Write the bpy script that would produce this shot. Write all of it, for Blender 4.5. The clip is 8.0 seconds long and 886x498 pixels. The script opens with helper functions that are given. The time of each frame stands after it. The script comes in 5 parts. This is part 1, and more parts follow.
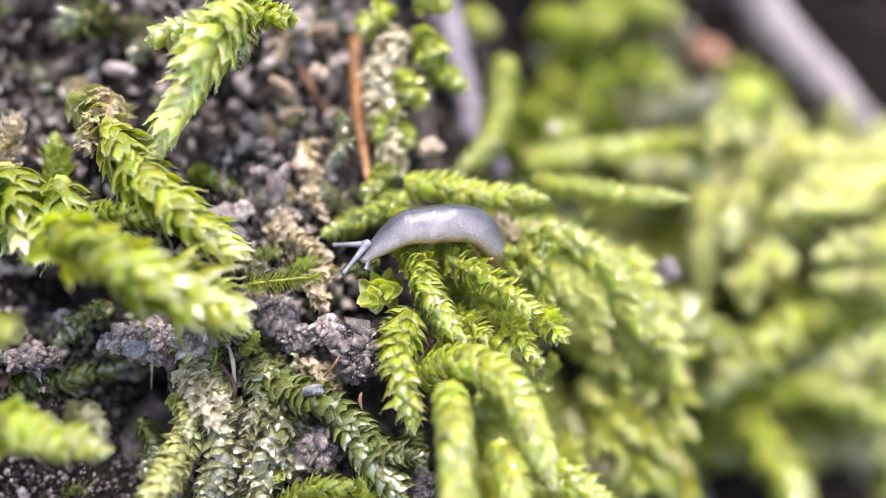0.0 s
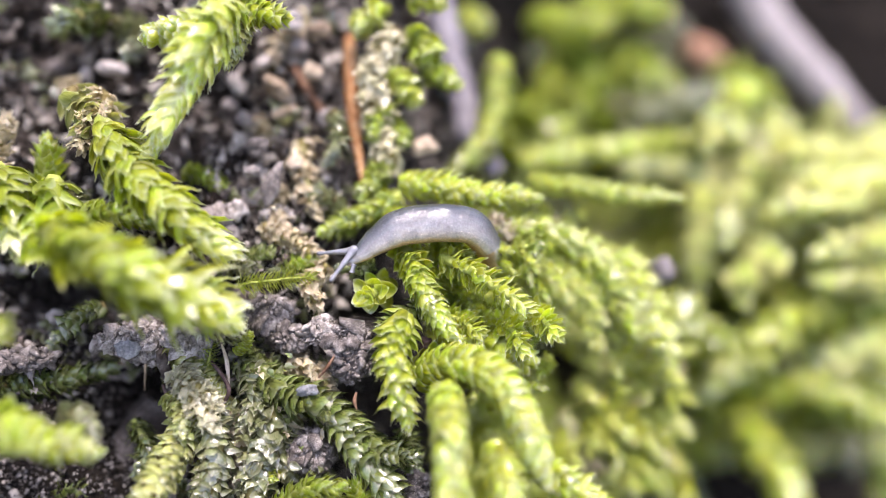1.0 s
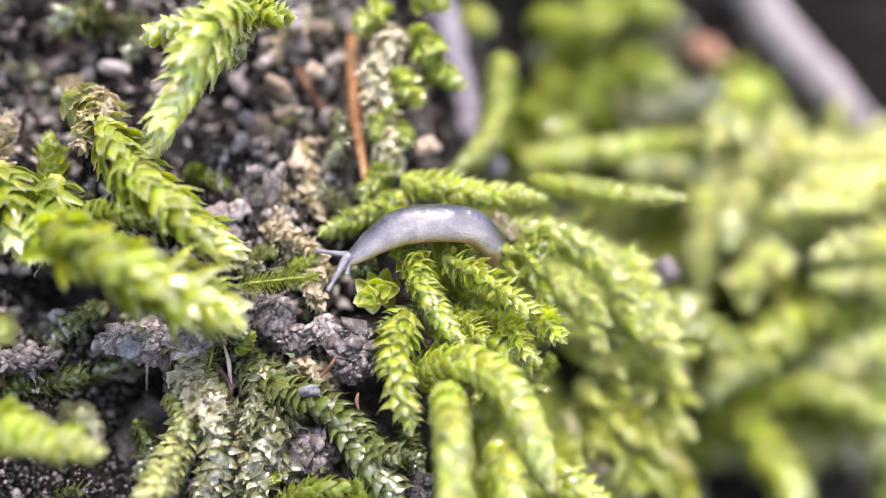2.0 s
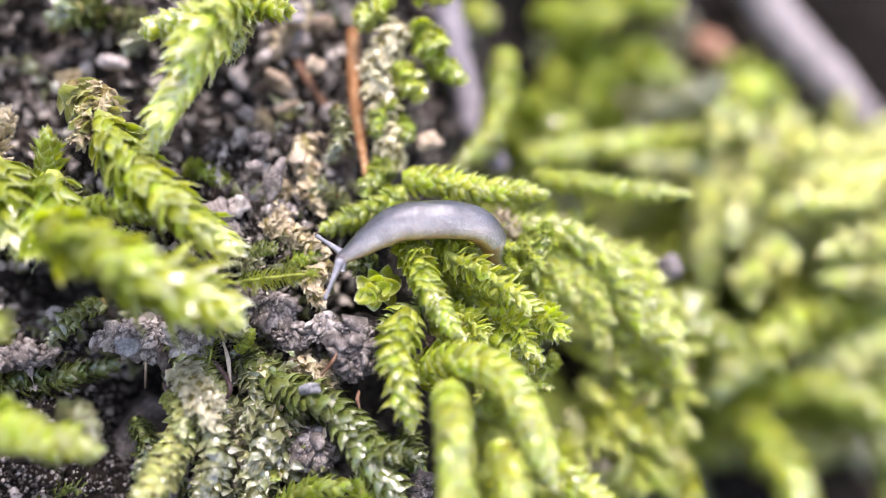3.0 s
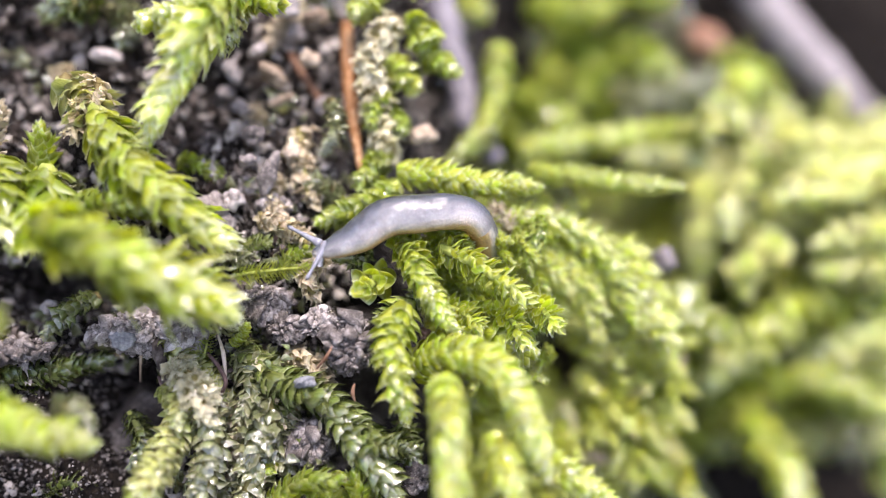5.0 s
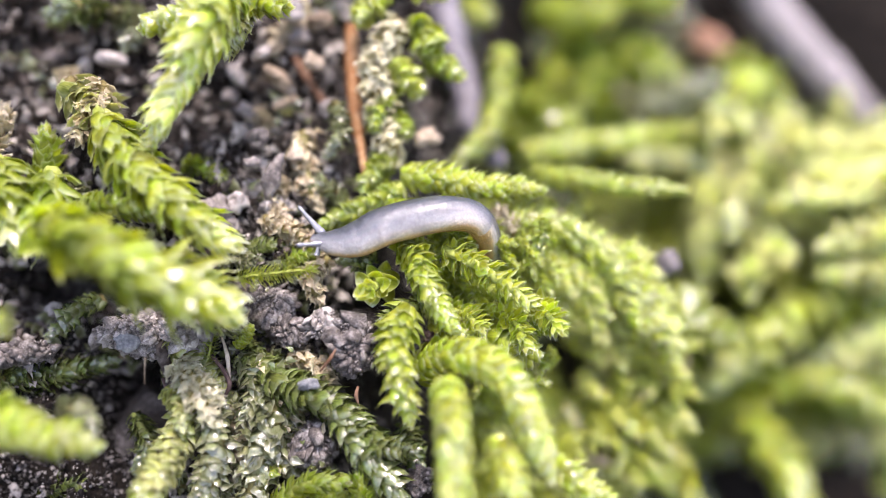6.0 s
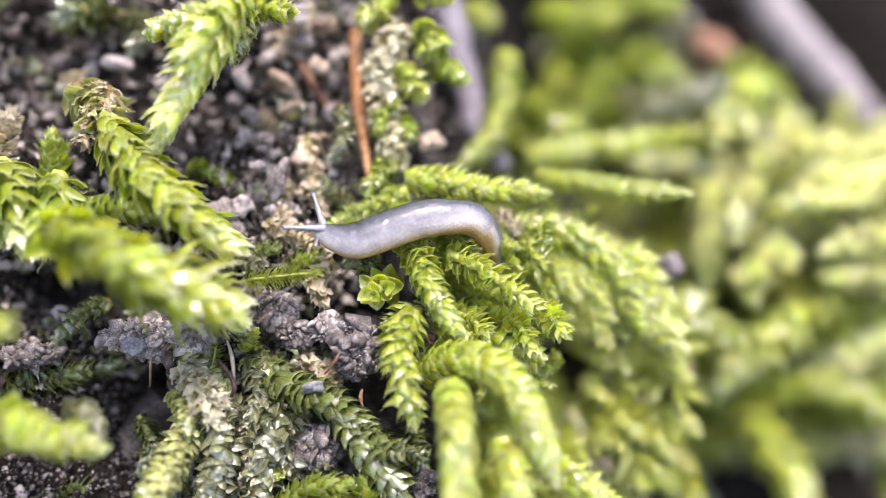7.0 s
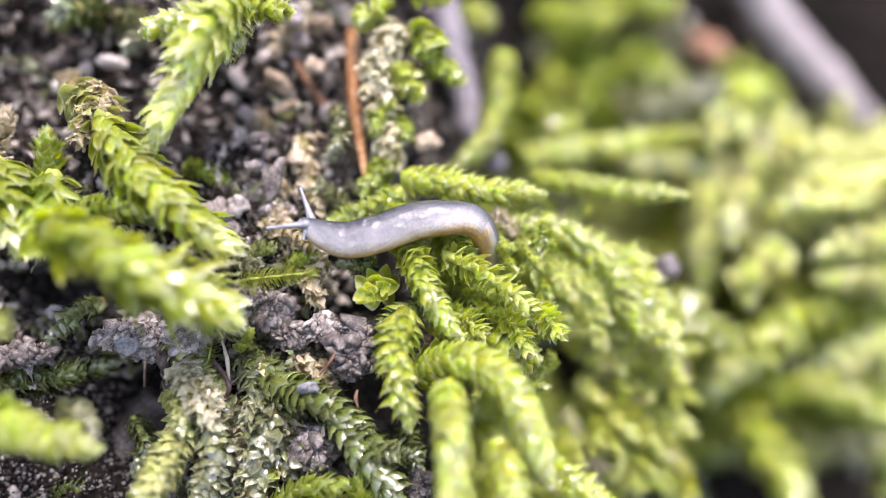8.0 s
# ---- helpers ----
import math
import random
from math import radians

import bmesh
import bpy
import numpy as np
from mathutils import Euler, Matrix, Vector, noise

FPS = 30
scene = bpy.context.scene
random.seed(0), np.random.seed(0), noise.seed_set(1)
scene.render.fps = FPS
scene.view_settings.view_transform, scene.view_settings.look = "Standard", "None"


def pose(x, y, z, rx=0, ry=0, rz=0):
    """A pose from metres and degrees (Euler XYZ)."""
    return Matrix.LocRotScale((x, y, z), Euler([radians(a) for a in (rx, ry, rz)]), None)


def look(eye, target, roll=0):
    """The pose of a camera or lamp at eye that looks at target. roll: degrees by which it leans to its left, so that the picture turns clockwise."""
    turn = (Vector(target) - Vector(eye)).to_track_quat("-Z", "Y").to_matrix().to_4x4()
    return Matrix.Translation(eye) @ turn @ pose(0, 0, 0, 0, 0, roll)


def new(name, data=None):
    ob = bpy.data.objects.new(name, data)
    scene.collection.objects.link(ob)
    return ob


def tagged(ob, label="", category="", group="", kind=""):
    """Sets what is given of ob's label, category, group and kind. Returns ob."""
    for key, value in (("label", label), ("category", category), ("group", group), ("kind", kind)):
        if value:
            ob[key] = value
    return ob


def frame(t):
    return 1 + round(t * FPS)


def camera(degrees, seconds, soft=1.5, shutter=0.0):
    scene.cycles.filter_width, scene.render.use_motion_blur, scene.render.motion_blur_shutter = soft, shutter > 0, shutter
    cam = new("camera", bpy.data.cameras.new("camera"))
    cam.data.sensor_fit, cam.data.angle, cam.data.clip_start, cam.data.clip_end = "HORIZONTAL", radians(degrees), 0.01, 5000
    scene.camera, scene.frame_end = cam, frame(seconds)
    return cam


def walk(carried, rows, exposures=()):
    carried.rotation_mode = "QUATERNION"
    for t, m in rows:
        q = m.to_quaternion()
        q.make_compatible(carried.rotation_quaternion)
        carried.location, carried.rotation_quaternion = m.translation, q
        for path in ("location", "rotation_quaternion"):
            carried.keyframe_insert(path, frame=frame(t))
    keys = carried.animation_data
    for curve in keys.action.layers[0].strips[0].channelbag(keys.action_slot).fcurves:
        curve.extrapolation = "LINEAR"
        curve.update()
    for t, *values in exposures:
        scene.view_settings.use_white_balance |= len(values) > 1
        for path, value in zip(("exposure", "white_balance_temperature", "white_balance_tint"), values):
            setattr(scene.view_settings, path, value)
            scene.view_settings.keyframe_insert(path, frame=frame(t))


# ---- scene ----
# A bank of soil and moss at arm's length from the lens, seen a few centimetres away.
# BANK turns the bank's own axes into the world's: x along it, y up it, z out of it.
MM = 0.001
BANK = pose(0, 0, 0.25, 70, 0, 0)

cam = camera(56.3, 8.0, soft=0.5)
cam.data.dof.use_dof = True
cam.data.dof.focus_distance = 0.0468
cam.data.dof.aperture_fstop = 7.6
cam.data.dof.aperture_blades = 0
# seconds, millimetres forward, then pitch, yaw and roll in degrees
ROWS = [
    (0.0, 0.000, 0.000, -0.000, -0.000),
    (0.5, 0.002, -0.029, -0.255, -0.021),
    (1.0, 0.179, -0.032, -0.357, -0.071),
    (1.5, 0.217, -0.182, -0.728, -0.014),
    (1.7, 0.250, -0.026, -0.552, -0.010),
    (2.8, 0.600, -0.135, 0.310, 0.025),
    (3.0, 0.859, -0.265, -0.062, 0.032),
    (3.5, 0.448, -0.417, -0.050, 0.058),
    (4.0, 0.566, -0.498, -0.103, -0.015),
    (4.5, 0.716, -0.599, -0.070, -0.105),
    (4.7, 0.800, -0.730, -0.430, -0.100),
    (5.8, 0.740, -0.670, -0.300, -0.045),
    (6.0, 0.721, -0.541, -0.180, -0.032),
    (6.5, 0.653, -0.516, -0.197, 0.012),
    (7.0, 0.547, -0.315, 0.101, -0.028),
    (7.5, 0.445, -0.262, -0.157, 0.073),
    (8.0, 0.647, -0.275, -0.184, 0.143),
]
walk(cam, [(t, BANK @ pose(0, 0, (47 - ahead) * MM) @ pose(0, 0, 0, pitch, yaw, roll)) for t, ahead, pitch, yaw, roll in ROWS],
     exposures=[(0.0, 2.02, 6520, 23), (8.0, 2.02, 6520, 23)])

# ---- light: a bright, thinly clouded sky ----
sky_world = bpy.data.worlds.new("sky")
scene.world = sky_world
sky_world.use_nodes = True
wn = sky_world.node_tree
sky = wn.nodes.new("ShaderNodeTexSky")
sky.sky_type, sky.sun_disc = "NISHITA", False
sky.sun_elevation, sky.sun_rotation = radians(72), radians(158)
sky.air_density, sky.dust_density, sky.ozone_density = 1.0, 2.4, 0.6
wn.links.new(sky.outputs[0], wn.nodes["Background"].inputs[0])
wn.nodes["Background"].inputs[1].default_value = 0.125
sun = new("sun", bpy.data.lights.new("sun", "SUN"))
sun.data.energy, sun.data.angle, sun.data.color = 1.65, radians(14), (1.0, 0.96, 0.90)
sun.matrix_world = look((0.12, -0.29, 0.95), (0, 0, 0))


# ---- materials ----
def nodes_of(name):
    m = bpy.data.materials.new(name)
    m.use_nodes = True
    t = m.node_tree
    return m, t.nodes, t.links, t.nodes["Principled BSDF"]


def ramp(nodes, stops):
    r = nodes.new("ShaderNodeValToRGB")
    while len(r.color_ramp.elements) < len(stops):
        r.color_ramp.elements.new(0.5)
    for e, (p, c) in zip(r.color_ramp.elements, stops):
        e.position, e.color = p, (*c, 1)
    return r


def grain(nodes, links, scale, detail=4, rough=0.6, coords="Object"):
    tc = nodes.new("ShaderNodeTexCoord")
    n = nodes.new("ShaderNodeTexNoise")
    n.inputs["Scale"].default_value, n.inputs["Detail"].default_value, n.inputs["Roughness"].default_value = scale, detail, rough
    links.new(tc.outputs[coords], n.inputs["Vector"])
    return n


def bump(nodes, links, height, bsdf, strength, distance):
    b = nodes.new("ShaderNodeBump")
    b.inputs["Strength"].default_value, b.inputs["Distance"].default_value = strength, distance
    links.new(height, b.inputs["Height"])
    links.new(b.outputs[0], bsdf.inputs["Normal"])
    return b


def leaf_material(name, foot, body, point, light=0.35, rough=0.28, spread=0.32, gloss=1.0, clear=0.07, wet=1.0):
    """A thin moist leaf: colour runs from its base to its point, differs from leaf to leaf, and lets light through."""
    m, nodes, links, bsdf = nodes_of(name)
    uv = nodes.new("ShaderNodeUVMap")
    sep = nodes.new("ShaderNodeSeparateXYZ")
    links.new(uv.outputs[0], sep.inputs[0])
    along = ramp(nodes, [(0.0, foot), (0.4, body), (0.75, body), (1.0, point)])
    links.new(sep.outputs[1], along.inputs[0])
    info, geo = nodes.new("ShaderNodeObjectInfo"), nodes.new("ShaderNodeNewGeometry")
    add = nodes.new("ShaderNodeMath")
    add.operation = "ADD"
    links.new(info.outputs["Random"], add.inputs[0])
    links.new(geo.outputs["Random Per Island"], add.inputs[1])
    frac = nodes.new("ShaderNodeMath")
    frac.operation = "FRACT"
    links.new(add.outputs[0], frac.inputs[0])
    vary = nodes.new("ShaderNodeMapRange")
    vary.inputs["To Min"].default_value, vary.inputs["To Max"].default_value = 1 - spread, 1 + spread
    links.new(frac.outputs[0], vary.inputs[0])
    hue = nodes.new("ShaderNodeHueSaturation")
    links.new(along.outputs[0], hue.inputs["Color"])
    links.new(vary.outputs[0], hue.inputs["Value"])
    tone = nodes.new("ShaderNodeMapRange")
    tone.inputs["To Min"].default_value, tone.inputs["To Max"].default_value = 0.485, 0.515
    twice = nodes.new("ShaderNodeMath")
    twice.operation = "PINGPONG"
    twice.inputs[1].default_value = 0.31
    links.new(frac.outputs[0], twice.inputs[0])
    links.new(twice.outputs[0], tone.inputs[0])
    tone.inputs["From Max"].default_value = 0.31
    links.new(tone.outputs[0], hue.inputs["Hue"])
    # long cells: fine pleats along the leaf
    stretch = nodes.new("ShaderNodeMapping")
    stretch.inputs["Scale"].default_value = (14, 2.6, 1)
    links.new(uv.outputs[0], stretch.inputs[0])
    cells = nodes.new("ShaderNodeTexNoise")
    cells.inputs["Scale"].default_value, cells.inputs["Detail"].default_value = 1.0, 3
    links.new(stretch.outputs[0], cells.inputs["Vector"])
    pale = nodes.new("ShaderNodeMix")
    pale.data_type, pale.blend_type = "RGBA", "MULTIPLY"
    pale.inputs[0].default_value = 0.55
    streak = ramp(nodes, [(0.32, (0.45, 0.52, 0.32)), (0.6, (1.2, 1.2, 1.2))])
    links.new(cells.outputs[0], streak.inputs[0])
    links.new(hue.outputs[0], pale.inputs[6])
    links.new(streak.outputs[0], pale.inputs[7])
    rim = nodes.new("ShaderNodeMath")
    rim.operation = "SUBTRACT"
    rim.inputs[1].default_value = 0.5
    links.new(sep.outputs[0], rim.inputs[0])
    size = nodes.new("ShaderNodeMath")
    size.operation = "ABSOLUTE"
    links.new(rim.outputs[0], size.inputs[0])
    edge = nodes.new("ShaderNodeMapRange")
    edge.inputs["From Min"].default_value, edge.inputs["From Max"].default_value = 0.26, 0.5
    edge.inputs["To Max"].default_value = 0.42
    links.new(size.outputs[0], edge.inputs[0])
    margin = nodes.new("ShaderNodeMix")
    margin.data_type = "RGBA"
    margin.inputs[7].default_value = (*point, 1)
    links.new(edge.outputs[0], margin.inputs[0])
    links.new(pale.outputs[2], margin.inputs[6])
    colour = margin.outputs[2]
    links.new(colour, bsdf.inputs["Base Color"])
    bsdf.inputs["Roughness"].default_value = rough
    bsdf.inputs["Specular IOR Level"].default_value = gloss
    bsdf.inputs["Coat Weight"].default_value, bsdf.inputs["Coat Roughness"].default_value = wet, 0.13
    bsdf.inputs["Coat IOR"].default_value = 1.7
    bump(nodes, links, cells.outputs[0], bsdf, 0.9, 0.00005)
    thin = nodes.new("ShaderNodeBsdfTranslucent")
    juicy = nodes.new("ShaderNodeHueSaturation")
    juicy.inputs["Saturation"].default_value, juicy.inputs["Value"].default_value = 1.25, 1.08
    links.new(colour, juicy.inputs["Color"])
    links.new(juicy.outputs[0], thin.inputs[0])
    mix = nodes.new("ShaderNodeMixShader")
    mix.inputs[0].default_value = light
    links.new(bsdf.outputs[0], mix.inputs[1])
    links.new(thin.outputs[0], mix.inputs[2])
    glassy, through_leaf = nodes.new("ShaderNodeMixShader"), nodes.new("ShaderNodeBsdfTransparent")
    glassy.inputs[0].default_value = clear
    links.new(mix.outputs[0], glassy.inputs[1])
    links.new(through_leaf.outputs[0], glassy.inputs[2])
    links.new(glassy.outputs[0], nodes["Material Output"].inputs[0])
    return m


def crumb_material(name, dark, mid, pale, scale=2500, rough=0.85, bumps=0.00012, island=0.6):
    """Earth, stone or bark: three tones mixed by two scales of grain, and from piece to piece."""
    m, nodes, links, bsdf = nodes_of(name)
    big, fine = grain(nodes, links, scale * 0.22), grain(nodes, links, scale * 2.0, 5, 0.7)
    geo, info = nodes.new("ShaderNodeNewGeometry"), nodes.new("ShaderNodeObjectInfo")
    mixed = nodes.new("ShaderNodeMath")
    mixed.operation = "ADD"
    links.new(big.outputs[0], mixed.inputs[0])
    half = nodes.new("ShaderNodeMath")
    half.operation = "MULTIPLY_ADD"
    half.inputs[1].default_value, half.inputs[2].default_value = island, -0.5 * island - 0.5
    pick = nodes.new("ShaderNodeMath")
    pick.operation = "ADD"
    links.new(geo.outputs["Random Per Island"], pick.inputs[0])
    links.new(info.outputs["Random"], pick.inputs[1])
    wrap = nodes.new("ShaderNodeMath")
    wrap.operation = "FRACT"
    links.new(pick.outputs[0], wrap.inputs[0])
    links.new(wrap.outputs[0], half.inputs[0])
    links.new(half.outputs[0], mixed.inputs[1])
    both = nodes.new("ShaderNodeMath")
    both.operation = "ADD"
    links.new(mixed.outputs[0], both.inputs[0])
    links.new(fine.outputs[0], both.inputs[1])
    r = ramp(nodes, [(0.22, dark), (0.5, mid), (0.8, pale)])
    links.new(both.outputs[0], r.inputs[0])
    links.new(r.outputs[0], bsdf.inputs["Base Color"])
    bsdf.inputs["Roughness"].default_value = rough
    bsdf.inputs["Specular IOR Level"].default_value = 0.1
    bump(nodes, links, fine.outputs[0], bsdf, 0.7, bumps)
    return m


FRESH = leaf_material("fresh_moss_leaf", (0.32, 0.38, 0.06), (0.33, 0.40, 0.04), (0.70, 0.73, 0.44), 0.55)
BRIGHT = leaf_material("young_moss_leaf", (0.42, 0.47, 0.06), (0.43, 0.49, 0.05), (0.80, 0.82, 0.56), 0.56)
PALE = leaf_material("pale_moss_leaf", (0.50, 0.54, 0.07), (0.50, 0.555, 0.07), (0.88, 0.89, 0.68), 0.6)
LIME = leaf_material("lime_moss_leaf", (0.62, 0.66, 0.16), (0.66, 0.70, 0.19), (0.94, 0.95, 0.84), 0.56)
# lime moss again, with the far slope's strong light put into its colour
SUNLIT_YELLOW = leaf_material("sunlit_yellow_moss_leaf", (0.70, 0.71, 0.28), (0.78, 0.79, 0.38), (0.95, 0.95, 0.84), 0.58)
IVORY = leaf_material("ivory_moss_leaf", (0.58, 0.53, 0.36), (0.68, 0.64, 0.46), (0.84, 0.81, 0.67), 0.45, 0.4, 0.3, gloss=0.6, wet=0.5)
GOLD = leaf_material("golden_moss_leaf", (0.44, 0.45, 0.05), (0.50, 0.53, 0.055), (0.78, 0.78, 0.46), 0.6)
CREAM = leaf_material("cream_moss_leaf", (0.40, 0.42, 0.15), (0.47, 0.49, 0.18), (0.74, 0.74, 0.52), 0.4, 0.24, 0.4)
# old dark moss; also moss whose shade is put into the leaf colour
DARK = leaf_material("old_and_shaded_moss_leaf", (0.11, 0.125, 0.04), (0.12, 0.15, 0.035), (0.29, 0.31, 0.16), 0.3, 0.2, 0.4, 1.0)
OLIVE = leaf_material("olive_moss_leaf", (0.20, 0.20, 0.10), (0.20, 0.215, 0.10), (0.44, 0.43, 0.31), 0.36, 0.2, 0.5, 1.0)
STRAW = leaf_material("dry_moss_leaf", (0.40, 0.32, 0.19), (0.60, 0.51, 0.36), (0.76, 0.69, 0.56), 0.4, 0.55, 0.35, gloss=0.4, wet=0.15)
SOIL = crumb_material("damp_soil", (0.005, 0.004, 0.003), (0.013, 0.010, 0.0075), (0.05, 0.040, 0.031), 900, 0.8, 0.0003)
CRUMB = crumb_material("soil_crumb", (0.008, 0.0065, 0.0058), (0.036, 0.030, 0.027), (0.29, 0.265, 0.245), 3000, 0.75, 0.00008, 0.66)
CLOD = crumb_material("grey_clod", (0.025, 0.021, 0.019), (0.13, 0.113, 0.104), (0.40, 0.365, 0.34), 3000, 0.75, 0.0001, 0.16)
DRY_CLOD = crumb_material("dry_clod", (0.08, 0.071, 0.064), (0.29, 0.257, 0.236), (0.62, 0.57, 0.53), 3000, 0.75, 0.0001, 0.25)
CHIP = crumb_material("stone_chip", (0.09, 0.093, 0.098), (0.21, 0.213, 0.22), (0.42, 0.42, 0.42), 2600, 0.6, 0.00015, 0.1)
PEBBLE = crumb_material("pale_pebble", (0.09, 0.078, 0.072), (0.25, 0.215, 0.195), (0.46, 0.42, 0.385), 1800, 0.6, 0.0002, 0.4)
TWIG = crumb_material("weathered_twig", (0.13, 0.115, 0.112), (0.235, 0.21, 0.207), (0.38, 0.35, 0.345), 700, 0.75, 0.0002, 0.2)
GREY_TWIG = crumb_material("grey_twig", (0.07, 0.062, 0.066), (0.14, 0.125, 0.135), (0.26, 0.24, 0.25), 700, 0.75, 0.0002, 0.2)
LITTER = crumb_material("plant_litter", (0.025, 0.018, 0.014), (0.095, 0.078, 0.066), (0.42, 0.38, 0.335), 900, 0.6, 0.00004, 1.0)
NEEDLE = crumb_material("dead_needle", (0.10, 0.042, 0.02), (0.25, 0.115, 0.045), (0.50, 0.32, 0.18), 1400, 0.25, 0.00003, 0.2)
BARK = crumb_material("bark_splinter", (0.05, 0.025, 0.016), (0.12, 0.062, 0.036), (0.26, 0.16, 0.11), 1500, 0.6, 0.00005, 0.3)
ROOT = crumb_material("dark_rootlet", (0.02, 0.012, 0.01), (0.06, 0.035, 0.03), (0.16, 0.11, 0.10), 1500, 0.35, 0.00003, 0.3)
ROTTEN = crumb_material("rotten_wood", (0.02, 0.017, 0.015), (0.075, 0.065, 0.058), (0.22, 0.195, 0.18), 1600, 0.6, 0.0002, 0.2)
TAN = crumb_material("tan_pebble", (0.15, 0.11, 0.075), (0.36, 0.28, 0.20), (0.56, 0.47, 0.37), 1800, 0.55, 0.0002, 0.4)
RED = crumb_material("russet_leaf", (0.13, 0.06, 0.04), (0.27, 0.145, 0.09), (0.42, 0.28, 0.19), 500, 0.5, 0.0001, 0.3)
STEM = crumb_material("moss_stem", (0.10, 0.07, 0.03), (0.20, 0.17, 0.06), (0.34, 0.32, 0.12), 1500, 0.5, 0.00004, 0.2)
GREEN_STEM = crumb_material("green_stem", (0.22, 0.25, 0.05), (0.34, 0.38, 0.09), (0.50, 0.52, 0.20), 1500, 0.4, 0.00004, 0.2)


def slug_material(name, amber):
    """Wet skin, grey above and milky below; amber: how far the warm colour of the sole reaches up."""
    m, nodes, links, bsdf = nodes_of(name)
    tc = nodes.new("ShaderNodeTexCoord")
    sep = nodes.new("ShaderNodeSeparateXYZ")
    links.new(tc.outputs["Generated"], sep.inputs[0])
    side = ramp(nodes, [(0.0, (0.62, 0.32, 0.11)), (amber, (0.72, 0.50, 0.27)), (amber + 0.08, (0.72, 0.63, 0.52)), (amber + 0.24, (0.53, 0.495, 0.475)), (0.60, (0.22, 0.215, 0.222)), (0.78, (0.09, 0.094, 0.104)), (1.0, (0.05, 0.055, 0.063))])
    links.new(sep.outputs[2], side.inputs[0])
    uv = nodes.new("ShaderNodeUVMap")
    speck = nodes.new("ShaderNodeTexVoronoi")
    speck.inputs["Scale"].default_value = 7
    links.new(uv.outputs[0], speck.inputs["Vector"])
    dots = ramp(nodes, [(0.0, (2.4, 2.36, 2.3)), (0.15, (1.05, 1.05, 1.05)), (0.5, (0.92, 0.92, 0.94))])
    links.new(speck.outputs[0], dots.inputs[0])
    mul = nodes.new("ShaderNodeMix")
    mul.data_type, mul.blend_type = "RGBA", "MULTIPLY"
    mul.inputs[0].default_value = 0.7
    links.new(side.outputs[0], mul.inputs[6])
    links.new(dots.outputs[0], mul.inputs[7])
    cloud = nodes.new("ShaderNodeTexNoise")
    cloud.inputs["Scale"].default_value, cloud.inputs["Detail"].default_value = 1.3, 4
    links.new(uv.outputs[0], cloud.inputs["Vector"])
    shade = ramp(nodes, [(0.32, (0.66, 0.66, 0.69)), (0.68, (1.28, 1.26, 1.23))])
    links.new(cloud.outputs[0], shade.inputs[0])
    mottled = nodes.new("ShaderNodeMix")
    mottled.data_type, mottled.blend_type = "RGBA", "MULTIPLY"
    mottled.inputs[0].default_value = 0.65
    links.new(mul.outputs[2], mottled.inputs[6])
    links.new(shade.outputs[0], mottled.inputs[7])
    fine = nodes.new("ShaderNodeTexNoise")
    fine.inputs["Scale"].default_value, fine.inputs["Detail"].default_value = 8.0, 3
    links.new(uv.outputs[0], fine.inputs["Vector"])
    granular = ramp(nodes, [(0.38, (0.62, 0.62, 0.65)), (0.55, (1.0, 1.0, 1.0)), (0.68, (1.5, 1.48, 1.45))])
    links.new(fine.outputs[0], granular.inputs[0])
    grained = nodes.new("ShaderNodeMix")
    grained.data_type, grained.blend_type = "RGBA", "MULTIPLY"
    grained.inputs[0].default_value = 0.3
    links.new(mottled.outputs[2], grained.inputs[6])
    links.new(granular.outputs[0], grained.inputs[7])
    colour = grained.outputs[2]
    links.new(colour, bsdf.inputs["Base Color"])
    bsdf.inputs["Roughness"].default_value, bsdf.inputs["Specular IOR Level"].default_value = 0.45, 0.3
    streaks = nodes.new("ShaderNodeMapping")
    streaks.inputs["Scale"].default_value = (0.75, 2.4, 1)
    links.new(uv.outputs[0], streaks.inputs[0])
    damp = nodes.new("ShaderNodeTexNoise")
    damp.inputs["Scale"].default_value, damp.inputs["Detail"].default_value, damp.inputs["Roughness"].default_value = 1.7, 5, 0.68
    links.new(streaks.outputs[0], damp.inputs["Vector"])
    wet = ramp(nodes, [(0.42, (0.15, 0.15, 0.15)), (0.47, (1.0, 1.0, 1.0))])
    links.new(damp.outputs[0], wet.inputs[0])
    links.new(wet.outputs[0], bsdf.inputs["Coat Weight"])
    bsdf.inputs["Coat Roughness"].default_value = 0.02
    bsdf.inputs["Coat IOR"].default_value = 1.55
    bsdf.inputs["Subsurface Weight"].default_value, bsdf.inputs["Subsurface Scale"].default_value = 0.75, 0.0007
    bsdf.inputs["Subsurface Radius"].default_value = (1.0, 0.8, 0.65)
    # fine pores below, and a wet film that lies in long waves
    pores = nodes.new("ShaderNodeTexNoise")
    pores.inputs["Scale"].default_value, pores.inputs["Detail"].default_value = 5.0, 5
    links.new(uv.outputs[0], pores.inputs["Vector"])
    bump(nodes, links, pores.outputs[0], bsdf, 1.0, 0.00006)
    wave = nodes.new("ShaderNodeMapping")
    wave.inputs["Scale"].default_value = (0.9, 2.6, 1)
    links.new(uv.outputs[0], wave.inputs[0])
    n = nodes.new("ShaderNodeTexNoise")
    n.inputs["Scale"].default_value, n.inputs["Detail"].default_value, n.inputs["Roughness"].default_value = 1.9, 3, 0.5
    links.new(wave.outputs[0], n.inputs["Vector"])
    film = nodes.new("ShaderNodeBump")
    film.inputs["Strength"].default_value, film.inputs["Distance"].default_value = 1.0, 0.00011
    links.new(n.outputs[0], film.inputs["Height"])
    warts = nodes.new("ShaderNodeTexVoronoi")
